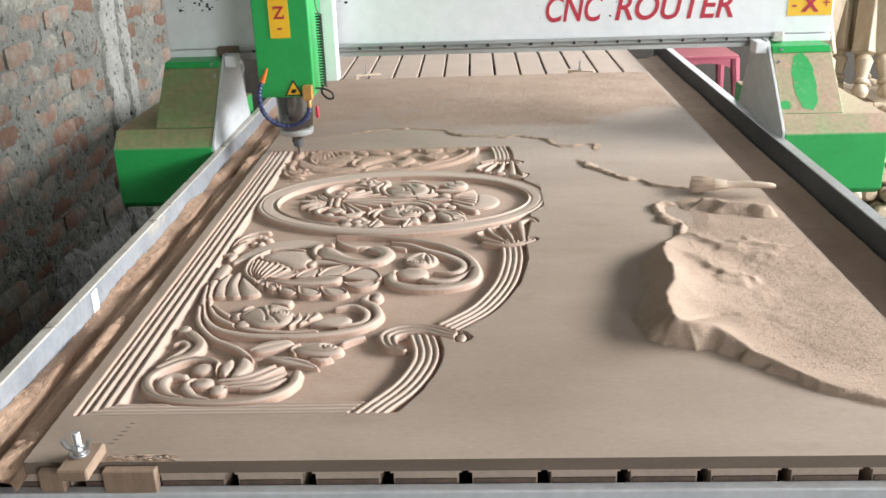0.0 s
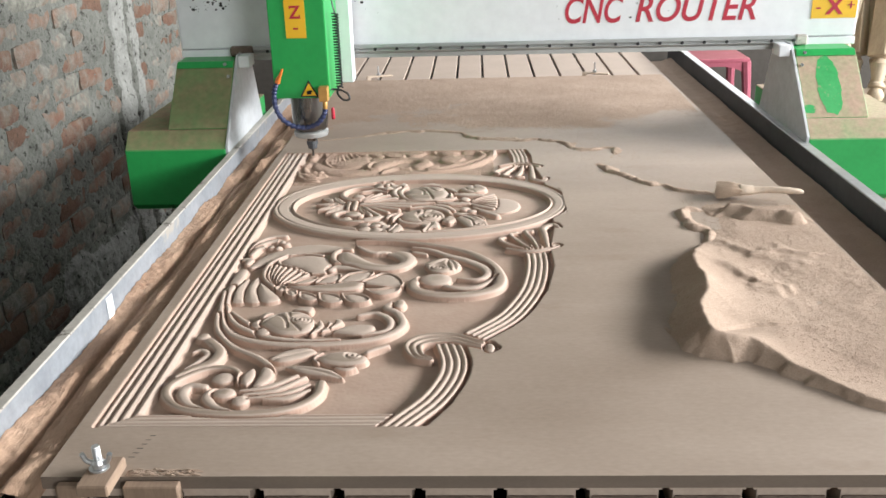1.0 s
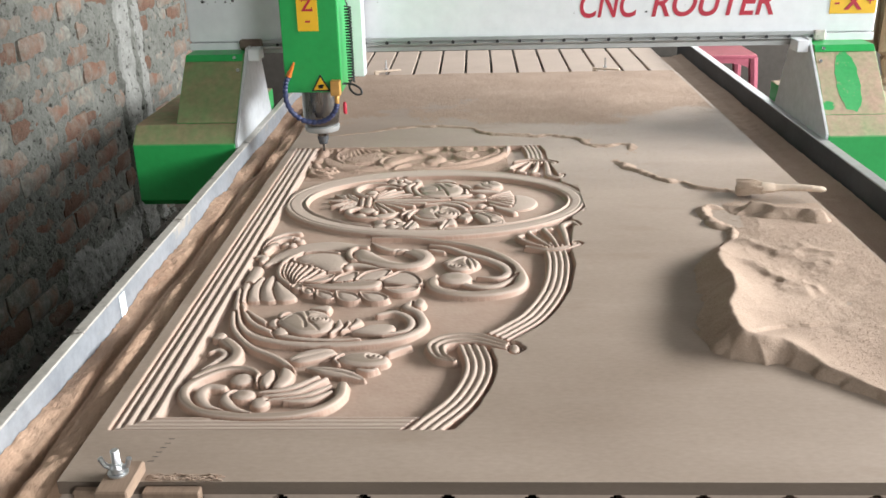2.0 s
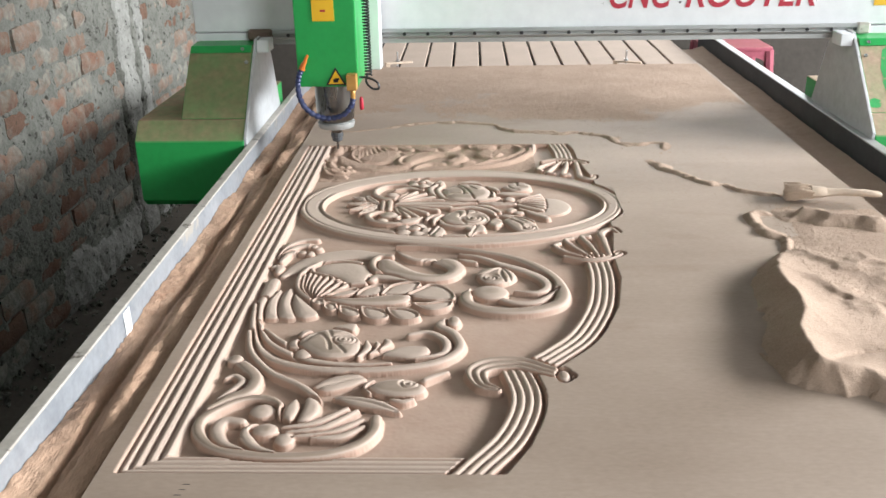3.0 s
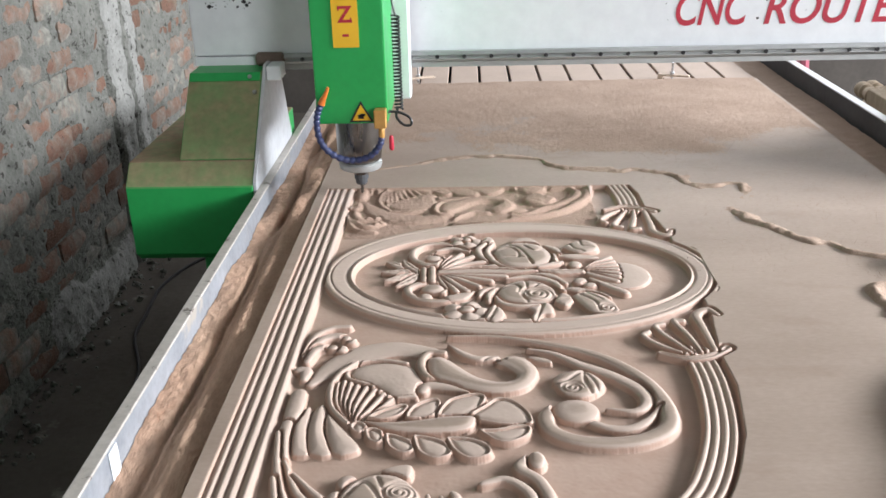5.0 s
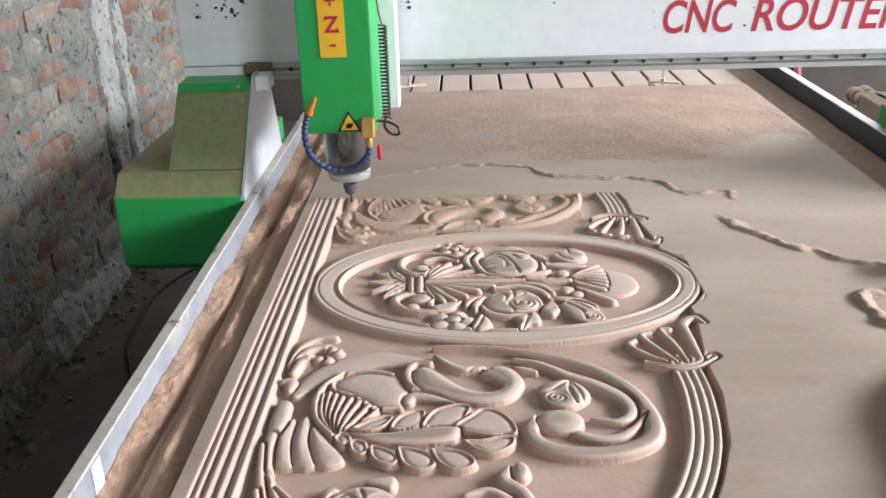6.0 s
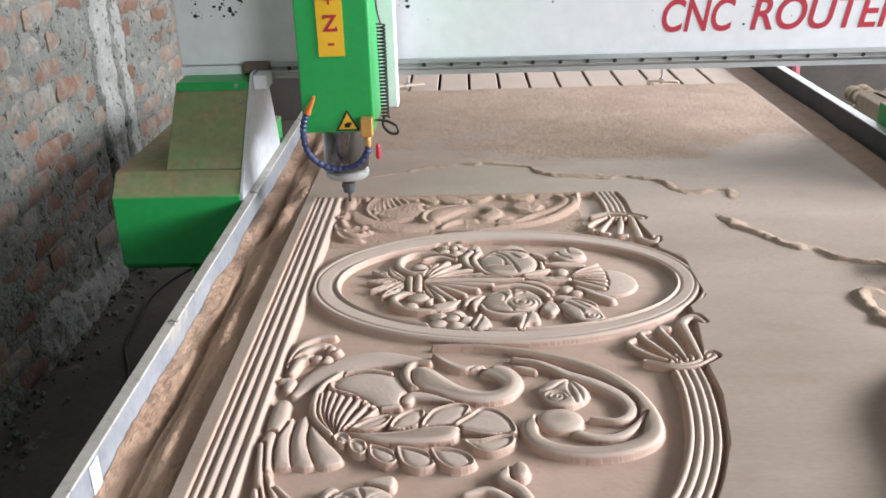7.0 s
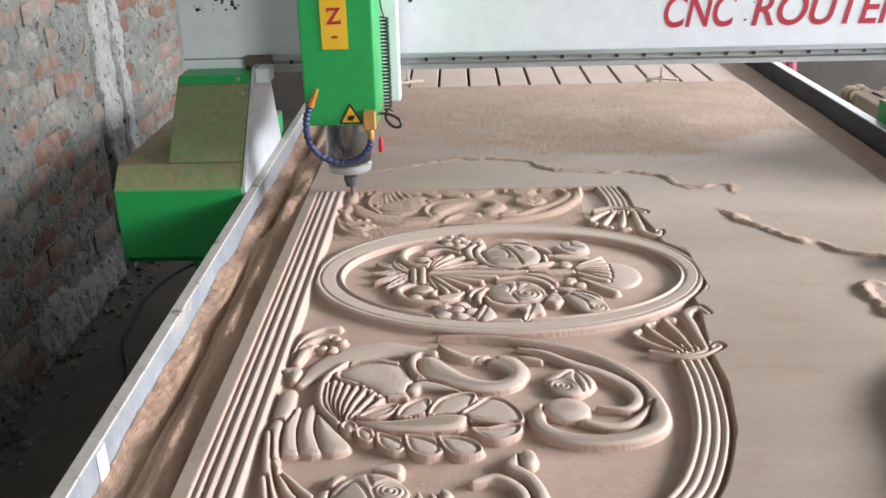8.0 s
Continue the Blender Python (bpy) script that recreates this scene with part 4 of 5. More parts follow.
pad([(288, 298), (306, 318), (340, 321), (364, 304), (363, 285), (337, 276), (303, 283)], 12, 18)
whorl(345, 306, 18, 2)
# corner scroll
ridge([(189, 230), (177, 259), (157, 272), (129, 269), (102, 246), (88, 221), (92, 193), (113, 168), (147, 152), (201, 145), (254, 150), (289, 168), (306, 196), (306, 225)], 9, 12, a=0.7, b=1)
dome(160, 243, 17, 17, 11)
ridge([(139, 219), (118, 221), (113, 199), (129, 172), (156, 158)], 10, 10.5, a=0.8, b=0.2)
ridge([(171, 211), (152, 203), (153, 184), (170, 163), (193, 153)], 9, 10.5, a=0.8, b=0.3)
dome(173, 200, 17, 15, 11.5)
dome(200, 181, 13, 15, 10.5)
ridge([(193, 205), (232, 217), (267, 248)], 7, 10, a=0.4, b=0.7, moat=1.4)
ridge([(200, 195), (242, 206), (280, 243)], 7, 10, a=0.4, b=0.7, moat=1.4)
ridge([(210, 186), (253, 195), (289, 222)], 7, 10, a=0.4, b=0.7, moat=1.4)
ridge([(232, 182), (266, 187), (292, 207)], 7, 10, a=0.4, b=0.7, moat=1.4)
pad([(189, 226), (186, 252), (199, 272), (207, 247), (201, 220)], 10.5, 9)
pad([(208, 217), (210, 249), (211, 275), (227, 268), (234, 244), (223, 220)], 10.5, 10)
# winding stem by the corner
ridge([(91, 372), (112, 355), (134, 321), (131, 290), (111, 273), (90, 245)], 12, 12, a=0.7, b=0.4)
ridge([(92, 322), (104, 331), (117, 316), (109, 295), (95, 270)], 7, 9.5, a=0.4, b=0.4)
dome(94, 374, 12, 13, 12)
TWIN = False
# bouquet in the oval
dome(579, 1009, 48, 52, 8)
ridge([(511, 1019), (539, 1051), (567, 1077)], 7, 10, a=0.35, b=1, moat=1.6)
ridge([(511, 1019), (541, 1041), (570, 1060)], 7, 10, a=0.35, b=1, moat=1.6)
ridge([(511, 1019), (541, 1032), (573, 1044)], 7, 10, a=0.35, b=1, moat=1.6)
ridge([(511, 1019), (542, 1023), (573, 1027)], 7, 10, a=0.35, b=1, moat=1.6)
ridge([(511, 1019), (542, 1015), (573, 1011)], 7, 10, a=0.35, b=1, moat=1.6)
ridge([(511, 1019), (541, 1006), (571, 996)], 7, 10, a=0.35, b=1, moat=1.6)
ridge([(511, 1019), (538, 998), (566, 980)], 7, 10, a=0.35, b=1, moat=1.6)
ridge([(523, 987), (549, 960), (573, 936)], 9, 10.5, a=0.5, b=1)
dome(504, 1049, 13, 13, 10.5)
dome(505, 981, 13, 13, 10.5)
dome(520, 965, 12, 10, 10)
ridge([(442, 1024), (476, 1020), (512, 1019)], 11, 10, a=0.3, b=0.7, vein=1)
ridge([(241, 1015), (208, 1044), (178, 1064)], 13, 10.5, a=0.5, b=0.3, vein=1, moat=1.6)
ridge([(241, 1015), (210, 1023), (173, 1022)], 13, 10.5, a=0.5, b=0.3, vein=1, moat=1.6)
ridge([(241, 1015), (213, 1005), (180, 986)], 13, 10.5, a=0.5, b=0.3, vein=1, moat=1.6)
ridge([(241, 1015), (223, 993), (201, 964)], 12, 10.5, a=0.5, b=0.3, vein=1, moat=1.6)
ridge([(241, 1015), (218, 1046), (206, 1070)], 10, 10.5, a=0.5, b=0.3, vein=1, moat=1.6)
ridge([(322, 1112), (305, 1133), (274, 1143), (243, 1139), (222, 1114), (222, 1079), (242, 1054), (267, 1053), (276, 1074), (259, 1095)], 8, 11.5, a=0.4, b=0.9)
ridge([(322, 1107), (290, 1124), (263, 1112)], 7, 9.5, a=0.3, b=0.6)
dome(258, 1080, 15, 13, 10.5)
ridge([(332, 948), (317, 922), (290, 909), (254, 910), (227, 929), (220, 955), (234, 971), (260, 981), (277, 965), (278, 940)], 8, 11.5, a=0.4, b=0.9)
pad([(278, 925), (303, 939), (331, 948), (317, 918), (290, 909)], 9.5, 9)
dome(261, 955, 19, 17, 12)
dome(250, 928, 12, 11, 10)
ridge([(270, 1020), (279, 1060), (290, 1086)], 6.5, 10, a=0.4, b=1, moat=1.4)
ridge([(270, 1020), (288, 1066), (307, 1097)], 6.5, 10, a=0.4, b=1, moat=1.4)
ridge([(270, 1020), (301, 1066), (328, 1086)], 6.5, 10, a=0.4, b=1, moat=1.4)
ridge([(270, 1020), (311, 1051), (348, 1064)], 6.5, 10, a=0.4, b=1, moat=1.4)
ridge([(270, 1020), (321, 1036), (371, 1046)], 6.5, 10, a=0.4, b=1, moat=1.4)
ridge([(270, 1020), (336, 1031), (402, 1033)], 6.5, 10, a=0.4, b=1, moat=1.4)
ridge([(270, 1020), (277, 980), (287, 962)], 6.5, 10, a=0.4, b=1, moat=1.4)
ridge([(270, 1020), (285, 984), (300, 945)], 6.5, 10, a=0.4, b=1, moat=1.4)
ridge([(270, 1020), (294, 981), (318, 946)], 6.5, 10, a=0.4, b=1, moat=1.4)
ridge([(270, 1020), (307, 990), (336, 965)], 6.5, 10, a=0.4, b=1, moat=1.4)
ridge([(270, 1020), (317, 1000), (357, 985)], 6.5, 10, a=0.4, b=1, moat=1.4)
ridge([(270, 1020), (331, 1009), (382, 1002)], 6.5, 10, a=0.4, b=1, moat=1.4)
ridge([(268, 1020), (336, 1022), (394, 1019), (438, 1022)], 9, 11, a=0.8, b=0.2)
ridge([(243, 1031), (246, 983)], 7, 12.5)
ridge([(257, 1037), (259, 983)], 7, 12.5)
# the two roses with their leaves
dome(315, 1159, 30, 26, 10, petals=5)
dome(317, 1162, 9, 9, 12)
pad([(343, 1144), (353, 1176), (366, 1167), (367, 1143), (355, 1128)], 10, 8)
ridge([(351, 1144), (338, 1119), (344, 1083), (362, 1058)], 8, 10, a=0.6, b=0.3)
ridge([(366, 1143), (354, 1110), (361, 1075), (377, 1048), (418, 1030)], 7, 10.5, a=0.6, b=0.3)
pad([(396, 1147), (421, 1172), (443, 1158), (451, 1131), (419, 1135)], 10.5, 10)
ridge([(455, 1128), (473, 1117), (483, 1096)], 8, 10.5, a=0.6, b=0.5)
ridge([(456, 1078), (479, 1092)], 8, 10.5, a=0.6, b=0.5)
ridge([(441, 1038), (468, 1051), (483, 1057)], 8, 10.5, a=0.6, b=0.5)
ridge([(452, 1103), (469, 1087), (472, 1063)], 8, 10.5, a=0.6, b=0.5)
pad([(364, 1097), (379, 1132), (409, 1146), (445, 1137), (463, 1107), (466, 1073), (446, 1047), (414, 1039), (380, 1050)], 12.5, 30)
groove([(367, 1105), (393, 1116), (407, 1100), (408, 1075)], 2.3, 3)
groove([(394, 1131), (410, 1115), (422, 1084), (430, 1050)], 2.3, 3)
groove([(420, 1127), (437, 1104), (454, 1113)], 2.3, 2.8)
groove([(368, 1072), (396, 1078), (422, 1072), (432, 1052)], 2.3, 2.6)
pad([(489, 1119), (507, 1144), (534, 1156), (554, 1134), (550, 1106), (517, 1095)], 11.5, 16)
groove([(503, 1136), (509, 1115), (526, 1102)], 2.2, 2.6)
groove([(523, 1151), (525, 1127), (544, 1119)], 2.2, 2.6)
pad([(476, 1082), (502, 1095), (546, 1083), (544, 1071), (505, 1071)], 9, 7)
dome(315, 878, 35, 31, 10, petals=5)
dome(317, 880, 13, 11, 12)
pad([(344, 849), (351, 879), (362, 898), (377, 868), (371, 844), (357, 836)], 10.5, 12)
groove([(351, 845), (360, 869), (364, 892)], 2.4, 3)
ridge([(412, 1005), (455, 1005), (481, 973)], 9, 9.5, a=0.3, b=0.6)
ridge([(383, 988), (423, 998), (458, 979), (476, 946)], 9, 10.5, a=0.3, b=0.6)
ridge([(337, 927), (345, 947), (362, 955)], 8, 10, a=0.5, b=0.6)
ridge([(352, 906), (354, 934), (371, 957)], 7, 10.5, a=0.5, b=0.4)
pad([(400, 892), (434, 903), (451, 894), (452, 866), (435, 859), (423, 835), (415, 852), (419, 869)], 10.5, 10)
groove([(438, 895), (430, 866), (423, 843)], 2.4, 3.4)
pad([(456, 902), (468, 934), (481, 929), (489, 909), (473, 886)], 11, 10)
groove([(461, 908), (475, 911), (485, 911)], 2.2, 2.8)
ridge([(363, 924), (373, 901), (399, 889), (432, 893)], 7, 10.5, a=0.5, b=0.4)
pad([(365, 938), (382, 969), (411, 985), (439, 977), (460, 949), (460, 922), (443, 905), (407, 900), (376, 913)], 12.5, 30)
whorl(432, 929, 32, 3)
groove([(368, 948), (392, 964), (403, 953), (400, 935)], 2.3, 3)
groove([(414, 983), (415, 951), (407, 926), (414, 906)], 2.3, 3)
groove([(418, 978), (435, 967), (417, 950)], 2.2, 2.6)
pad([(474, 950), (502, 957), (537, 937), (549, 918), (517, 926)], 9.5, 9)
pad([(485, 921), (510, 940), (539, 921), (553, 892), (554, 871), (536, 862), (510, 867), (496, 893)], 11.5, 16)
whorl(538, 879, 17, 2)
groove([(499, 926), (519, 902), (524, 872)], 2.3, 3)
groove([(511, 932), (533, 907)], 2.2, 2.4)

# nothing is cut yet beyond the line where the tool stands
HZ = np.where((YY > 1449) | (YY < 109), 0, HZ)
# the newest rows have had the rough pass only: duller forms, a ragged skin
rough = (YY > 1190) & (ro > 1.03) & (XX > 82) & (XX < 575) & (YY < 1449)
dull = HZ.copy()
for _ in range(14):
    dull[1:-1, 1:-1] = (dull[1:-1, 1:-1] * 2 + dull[:-2, 1:-1] + dull[2:, 1:-1] + dull[1:-1, :-2] + dull[1:-1, 2:]) / 6
HZ = np.where(rough, dull * 0.8 - 1.6 + 0.5 * cloud(gx, gy, 0.0045, 8), HZ)
HZ[:, 0] = HZ[:, -1] = 0
HZ[0, :] = HZ[-1, :] = 0
soft = HZ.copy()
for _ in range(1):
    soft[1:-1, 1:-1] = (HZ[1:-1, 1:-1] * 5 + HZ[:-2, 1:-1] + HZ[2:, 1:-1] + HZ[1:-1, :-2] + HZ[1:-1, 2:]) / 9
slope = np.zeros_like(soft)
slope[1:-1, :] = np.clip((soft[2:, :] - soft[:-2, :]) / 3.2 - 1.0, 0, 2.0)
soft = soft + slope * 0.55 * np.sin(XX * 1.55)  # comb-like tool marks on the steep cuts
marks = np.where(soft < -0.4, 0.10 * np.sin(YY * 2.2) + 0.12 * cloud(gx, gy, 0.004, 3), 0.0)
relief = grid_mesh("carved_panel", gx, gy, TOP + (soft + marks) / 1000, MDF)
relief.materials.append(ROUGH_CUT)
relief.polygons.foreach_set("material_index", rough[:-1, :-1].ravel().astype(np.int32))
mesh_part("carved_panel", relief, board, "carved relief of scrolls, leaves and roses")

# ---- sawdust ----
def heap(name, x0, x1, y0, y1, step, shape, material, label, base):
    """Loose sawdust as one sheet; where it thins out it runs below what it lies on."""
    xs, ys = np.arange(x0, x1, step), np.arange(y0, y1, step)
    X, Y = np.meshgrid(xs, ys)
    h = shape(xs, ys, X, Y)
    data = grid_mesh(name, xs, ys, base + h, material)
    keep = h > -0.0006
    keep = keep[:-1, :-1] | keep[1:, :-1] | keep[:-1, 1:] | keep[1:, 1:]
    bm = bmesh.new()
    bm.from_mesh(data)
    bm.faces.ensure_lookup_table()
    bmesh.ops.delete(bm, geom=[f for f, k in zip(bm.faces[:], keep.ravel()) if not k], context="FACES")
    bm.to_mesh(data)
    bm.free()
    ob = new(name, data)
    return tagged(ob, label, "sawdust", kind="stuff")


def along(line, X, Y):
    """Distance to a line of points, the side on which a place lies, and how far along it is."""
    best, side, far = np.full(X.shape, 1e9), np.zeros(X.shape), np.zeros(X.shape)
    pts = np.array(curve_points(line, 6))
    for k in range(len(pts) - 1):
        p, q = pts[k], pts[k + 1]
        d = q - p
        t = np.clip(((X - p[0]) * d[0] + (Y - p[1]) * d[1]) / (d @ d), 0, 1)
        ex, ey = X - p[0] - t * d[0], Y - p[1] - t * d[1]
        dist = np.hypot(ex, ey)
        hit = dist < best
        best = np.where(hit, dist, best)
        side = np.where(hit, np.sign(d[0] * ey - d[1] * ex), side)
        far = np.where(hit, (k + t) / (len(pts) - 1), far)
    return best, side, far


def main_pile(xs, ys, X, Y):
    n1, n2, n3 = cloud(xs, ys, 0.05, 11), cloud(xs, ys, 0.018, 12), cloud(xs, ys, 0.0035, 13)
    crest = [(0.966, 0.735), (0.935, 0.655), (0.912, 0.565), (0.905, 0.459), (0.876, 0.385), (0.884, 0.318), (0.935, 0.294), (0.975, 0.234), (1.016, 0.195), (1.07, 0.155), (1.13, 0.115), (1.2, 0.08)]
    d, side, far = along(crest, X + 0.007 * n1 + 0.0015 * n2, Y + 0.007 * n1 + 0.0015 * n2)
    top = np.interp(far, [0, 0.10, 0.25, 0.40, 0.52, 0.62, 0.8, 1.0], [0.005, 0.028, 0.043, 0.040, 0.030, 0.017, 0.010, 0.004])
    gully = np.abs(np.sin(far * 58 + 2.6 * n1 + 1.2 * n2))
    fall = np.sqrt((0.84 * d) ** 2 + 0.005 ** 2) - 0.005
    steep = top - fall - 0.0060 * gully * np.clip(d / 0.015, 0, 1) * np.clip(top / 0.03, 0.2, 1)
    gentle = top * (0.80 * np.exp(-(d / 0.048) ** 1.2) + 0.20 * np.exp(-(d / 0.15) ** 2))
    h = np.where(side < 0, steep, gentle)
    # the thin spread behind the crest, and small ripples in it
    spread = 0.0032 * np.clip((X - np.interp(Y, [0.1, 0.3, 0.5, 0.735, 0.9, 1.05], [1.06, 0.92, 0.93, 0.98, 1.02, 1.1])) / 0.05, -1, 1)
    spread = np.where(Y > 0.93, spread - (Y - 0.93) * 0.06, spread)
    h = np.maximum(h, np.where(side > 0, spread * np.clip(d / 0.06, 0.15, 1), -0.004))
    d2, s2, f2 = along([(0.99, 0.60), (1.012, 0.56), (1.04, 0.515)], X + 0.02 * n1 + 0.008 * n2, Y + 0.01 * n2)
    h = h + 0.007 * np.exp(-(d2 / 0.02) ** 2)
    d3, s3, f3 = along([(1.0, 0.735), (1.06, 0.70), (1.13, 0.665)], X + 0.03 * n1, Y + 0.03 * n1 + 0.012 * n2)
    h = h + 0.005 * np.exp(-(d3 / 0.022) ** 2)
    lump = np.clip(top / 0.028, 0.15, 1)
    h = h + np.where(h > 0.001, lump * (0.0022 * n1 + 0.0016 * n2 * np.where(side < 0, 1.3, 0.5)) + 0.0004 * n3, 0)
    return h - 0.001


heap("sawdust_pile", 0.80, 1.216, 0.02, 1.1, 0.003, main_pile, SAWDUST, "heap of fine pale sawdust swept up on the board", TOP)


def swept_lines(xs, ys, X, Y):
    n1, n2, n3 = cloud(xs, ys, 0.03, 21), cloud(xs, ys, 0.011, 22), cloud(xs, ys, 0.0042, 23)
    h = np.full(X.shape, -0.004)
    for line, w, top in (([(0.171, 1.60), (0.298, 1.655), (0.462, 1.65), (0.543, 1.574), (0.652, 1.554), (0.774, 1.516), (0.797, 1.445), (0.893, 1.439), (0.89, 1.367)], 0.014, 0.0050),
                         ([(0.839, 1.303), (0.892, 1.193), (0.968, 1.101), (1.067, 1.034)], 0.014, 0.006),
                         ([(1.012, 0.933), (0.971, 0.935), (0.963, 0.871), (0.992, 0.797), (0.975, 0.74)], 0.014, 0.008),
                         ([(1.05, 0.94), (1.10, 0.905), (1.16, 0.885), (1.208, 0.873)], 0.042, 0.020),
                         ([(0.05, 1.60), (0.12, 1.58), (0.171, 1.60)], 0.010, 0.003)):
        d, side, far = along(line, X + 0.009 * n1, Y + 0.012 * n1)
        ends = np.clip(np.minimum(far, 1 - far) * 12, 0.25, 1)
        broken = 0.80 + (0.16 * n2 + 0.34 * n1 if w < 0.03 else 0.12 * n1)
        h = np.maximum(h, top * ends * np.clip(broken, 0, 1.2) * (1.25 - (d / w) ** np.where(side > 0, 1.0, 2.0)) - 0.001)
    return np.where(h > -0.001, h + 0.0007 * n2 + 0.0007 * n3, h)


heap("swept_sawdust", 0.03, 1.216, 0.72, 1.72, 0.004, swept_lines, SAWDUST, "thin broken lines of swept sawdust on the board", TOP)


def thin_layer(xs, ys, X, Y):
    n1, n2, n3 = cloud(xs, ys, 0.22, 31), cloud(xs, ys, 0.05, 32), cloud(xs, ys, 0.0036, 33)
    h = 0.0015 * n1 + 0.0008 * n2 + 0.0007 * n3 + np.interp(Y, [1.55, 1.72, 2.0, 2.44], [-0.003, -0.0004, 0.0020, 0.0026])
    return np.clip(h, -0.004, 0.006)


heap("sawdust_layer", 0.012, 1.212, 1.56, 2.437, 0.0035, thin_layer, SAWDUST, "thin uneven layer of sawdust over the board", TOP)


def gutter_heap(seed, lean):
    def shape(xs, ys, X, Y):
        n1, n2, n3 = cloud(xs, ys * 0.4, 0.07, seed), cloud(xs, ys * 0.22, 0.022, seed + 1), cloud(xs, ys, 0.008, seed + 2)
        u = (X - xs[0]) / (xs[-1] - xs[0])
        crack = np.abs(u - 0.38 - 0.12 * n1)
        h = 0.044 + 0.007 * n1 + lean * (0.5 - u) * 0.006 + 0.005 * n2 + 0.002 * n3 + 0.012 * np.clip((u - 0.52) / 0.1, 0, 1)
        return h - 0.020 * np.exp(-(crack / 0.05) ** 2) * np.clip(0.6 + 0.9 * n1, 0, 1) - 0.02 * np.clip((u - 0.965) / 0.03, 0, 1) * np.clip(0.5 + n2, 0, 1)
    return shape


heap("gutter_sawdust", FL + 0.001, 0.004, Y0, 2.9, 0.004, gutter_heap(41, 1.0), SAWDUST_DARK, "brown sawdust heaped in the gutter beside the fence", 0.738)


def flat_gutter(xs, ys, X, Y):
    n1, n2 = cloud(xs, ys, 0.2, 51), cloud(xs, ys, 0.02, 52)
    return 0.012 + 0.005 * n1 + 0.0015 * n2 + 0.012 * np.clip((X - xs[-1]) / 0.04 + 1, 0, 1)


heap("gutter_sawdust", 1.223, FR - 0.001, Y0, 2.95, 0.006, flat_gutter, SAWDUST, "brown sawdust lying flat in the gutter", 0.746)

# coarse grains on the board
rng = np.random.default_rng(5)
count = 15000
gxs = np.concatenate([rng.uniform(0.03, 1.2, 8500), rng.uniform(0.98, 1.21, 4500), rng.uniform(0.7, 1.2, 2000)])
gys = np.concatenate([2.42 - 0.75 * rng.random(8500) ** 1.4, rng.uniform(0.2, 1.0, 4500), rng.uniform(1.0, 1.7, 2000)])
size = rng.uniform(0.0005, 0.0013, count)
tet = np.array([(1, 0, -0.5), (-0.5, 0.85, -0.5), (-0.5, -0.85, -0.5), (0, 0, 0.9)])
ang = rng.uniform(0, 6.28, count)
co = np.empty((count, 4, 3))
co[..., 0] = gxs[:, None] + size[:, None] * (np.cos(ang)[:, None] * tet[:, 0] - np.sin(ang)[:, None] * tet[:, 1])
co[..., 1] = gys[:, None] + size[:, None] * (np.sin(ang)[:, None] * tet[:, 0] + np.cos(ang)[:, None] * tet[:, 1])
deck = bpy.context.evaluated_depsgraph_get()
bpy.context.view_layer.update()
level = np.empty(count)
for k in range(count):
    hit, place, *_ = scene.ray_cast(deck, Vector((gxs[k], gys[k], 0.88)), Vector((0, 0, -1)), distance=0.12)
    level[k] = place.z if hit else TOP
co[..., 2] = level[:, None] + 0.0003 + size[:, None] * tet[:, 2] * 0.5
grains = bpy.data.meshes.new("grains")
face = np.array([(0, 1, 3), (1, 2, 3), (2, 0, 3)])
grains.from_pydata(co.reshape(-1, 3).tolist(), [], (np.arange(count)[:, None, None] * 4 + face[None]).reshape(-1, 3).tolist())
grains.materials.append(SAWDUST)
tagged(new("sawdust_grains", grains), "coarse scattered grains of sawdust on the board", "sawdust", kind="stuff")

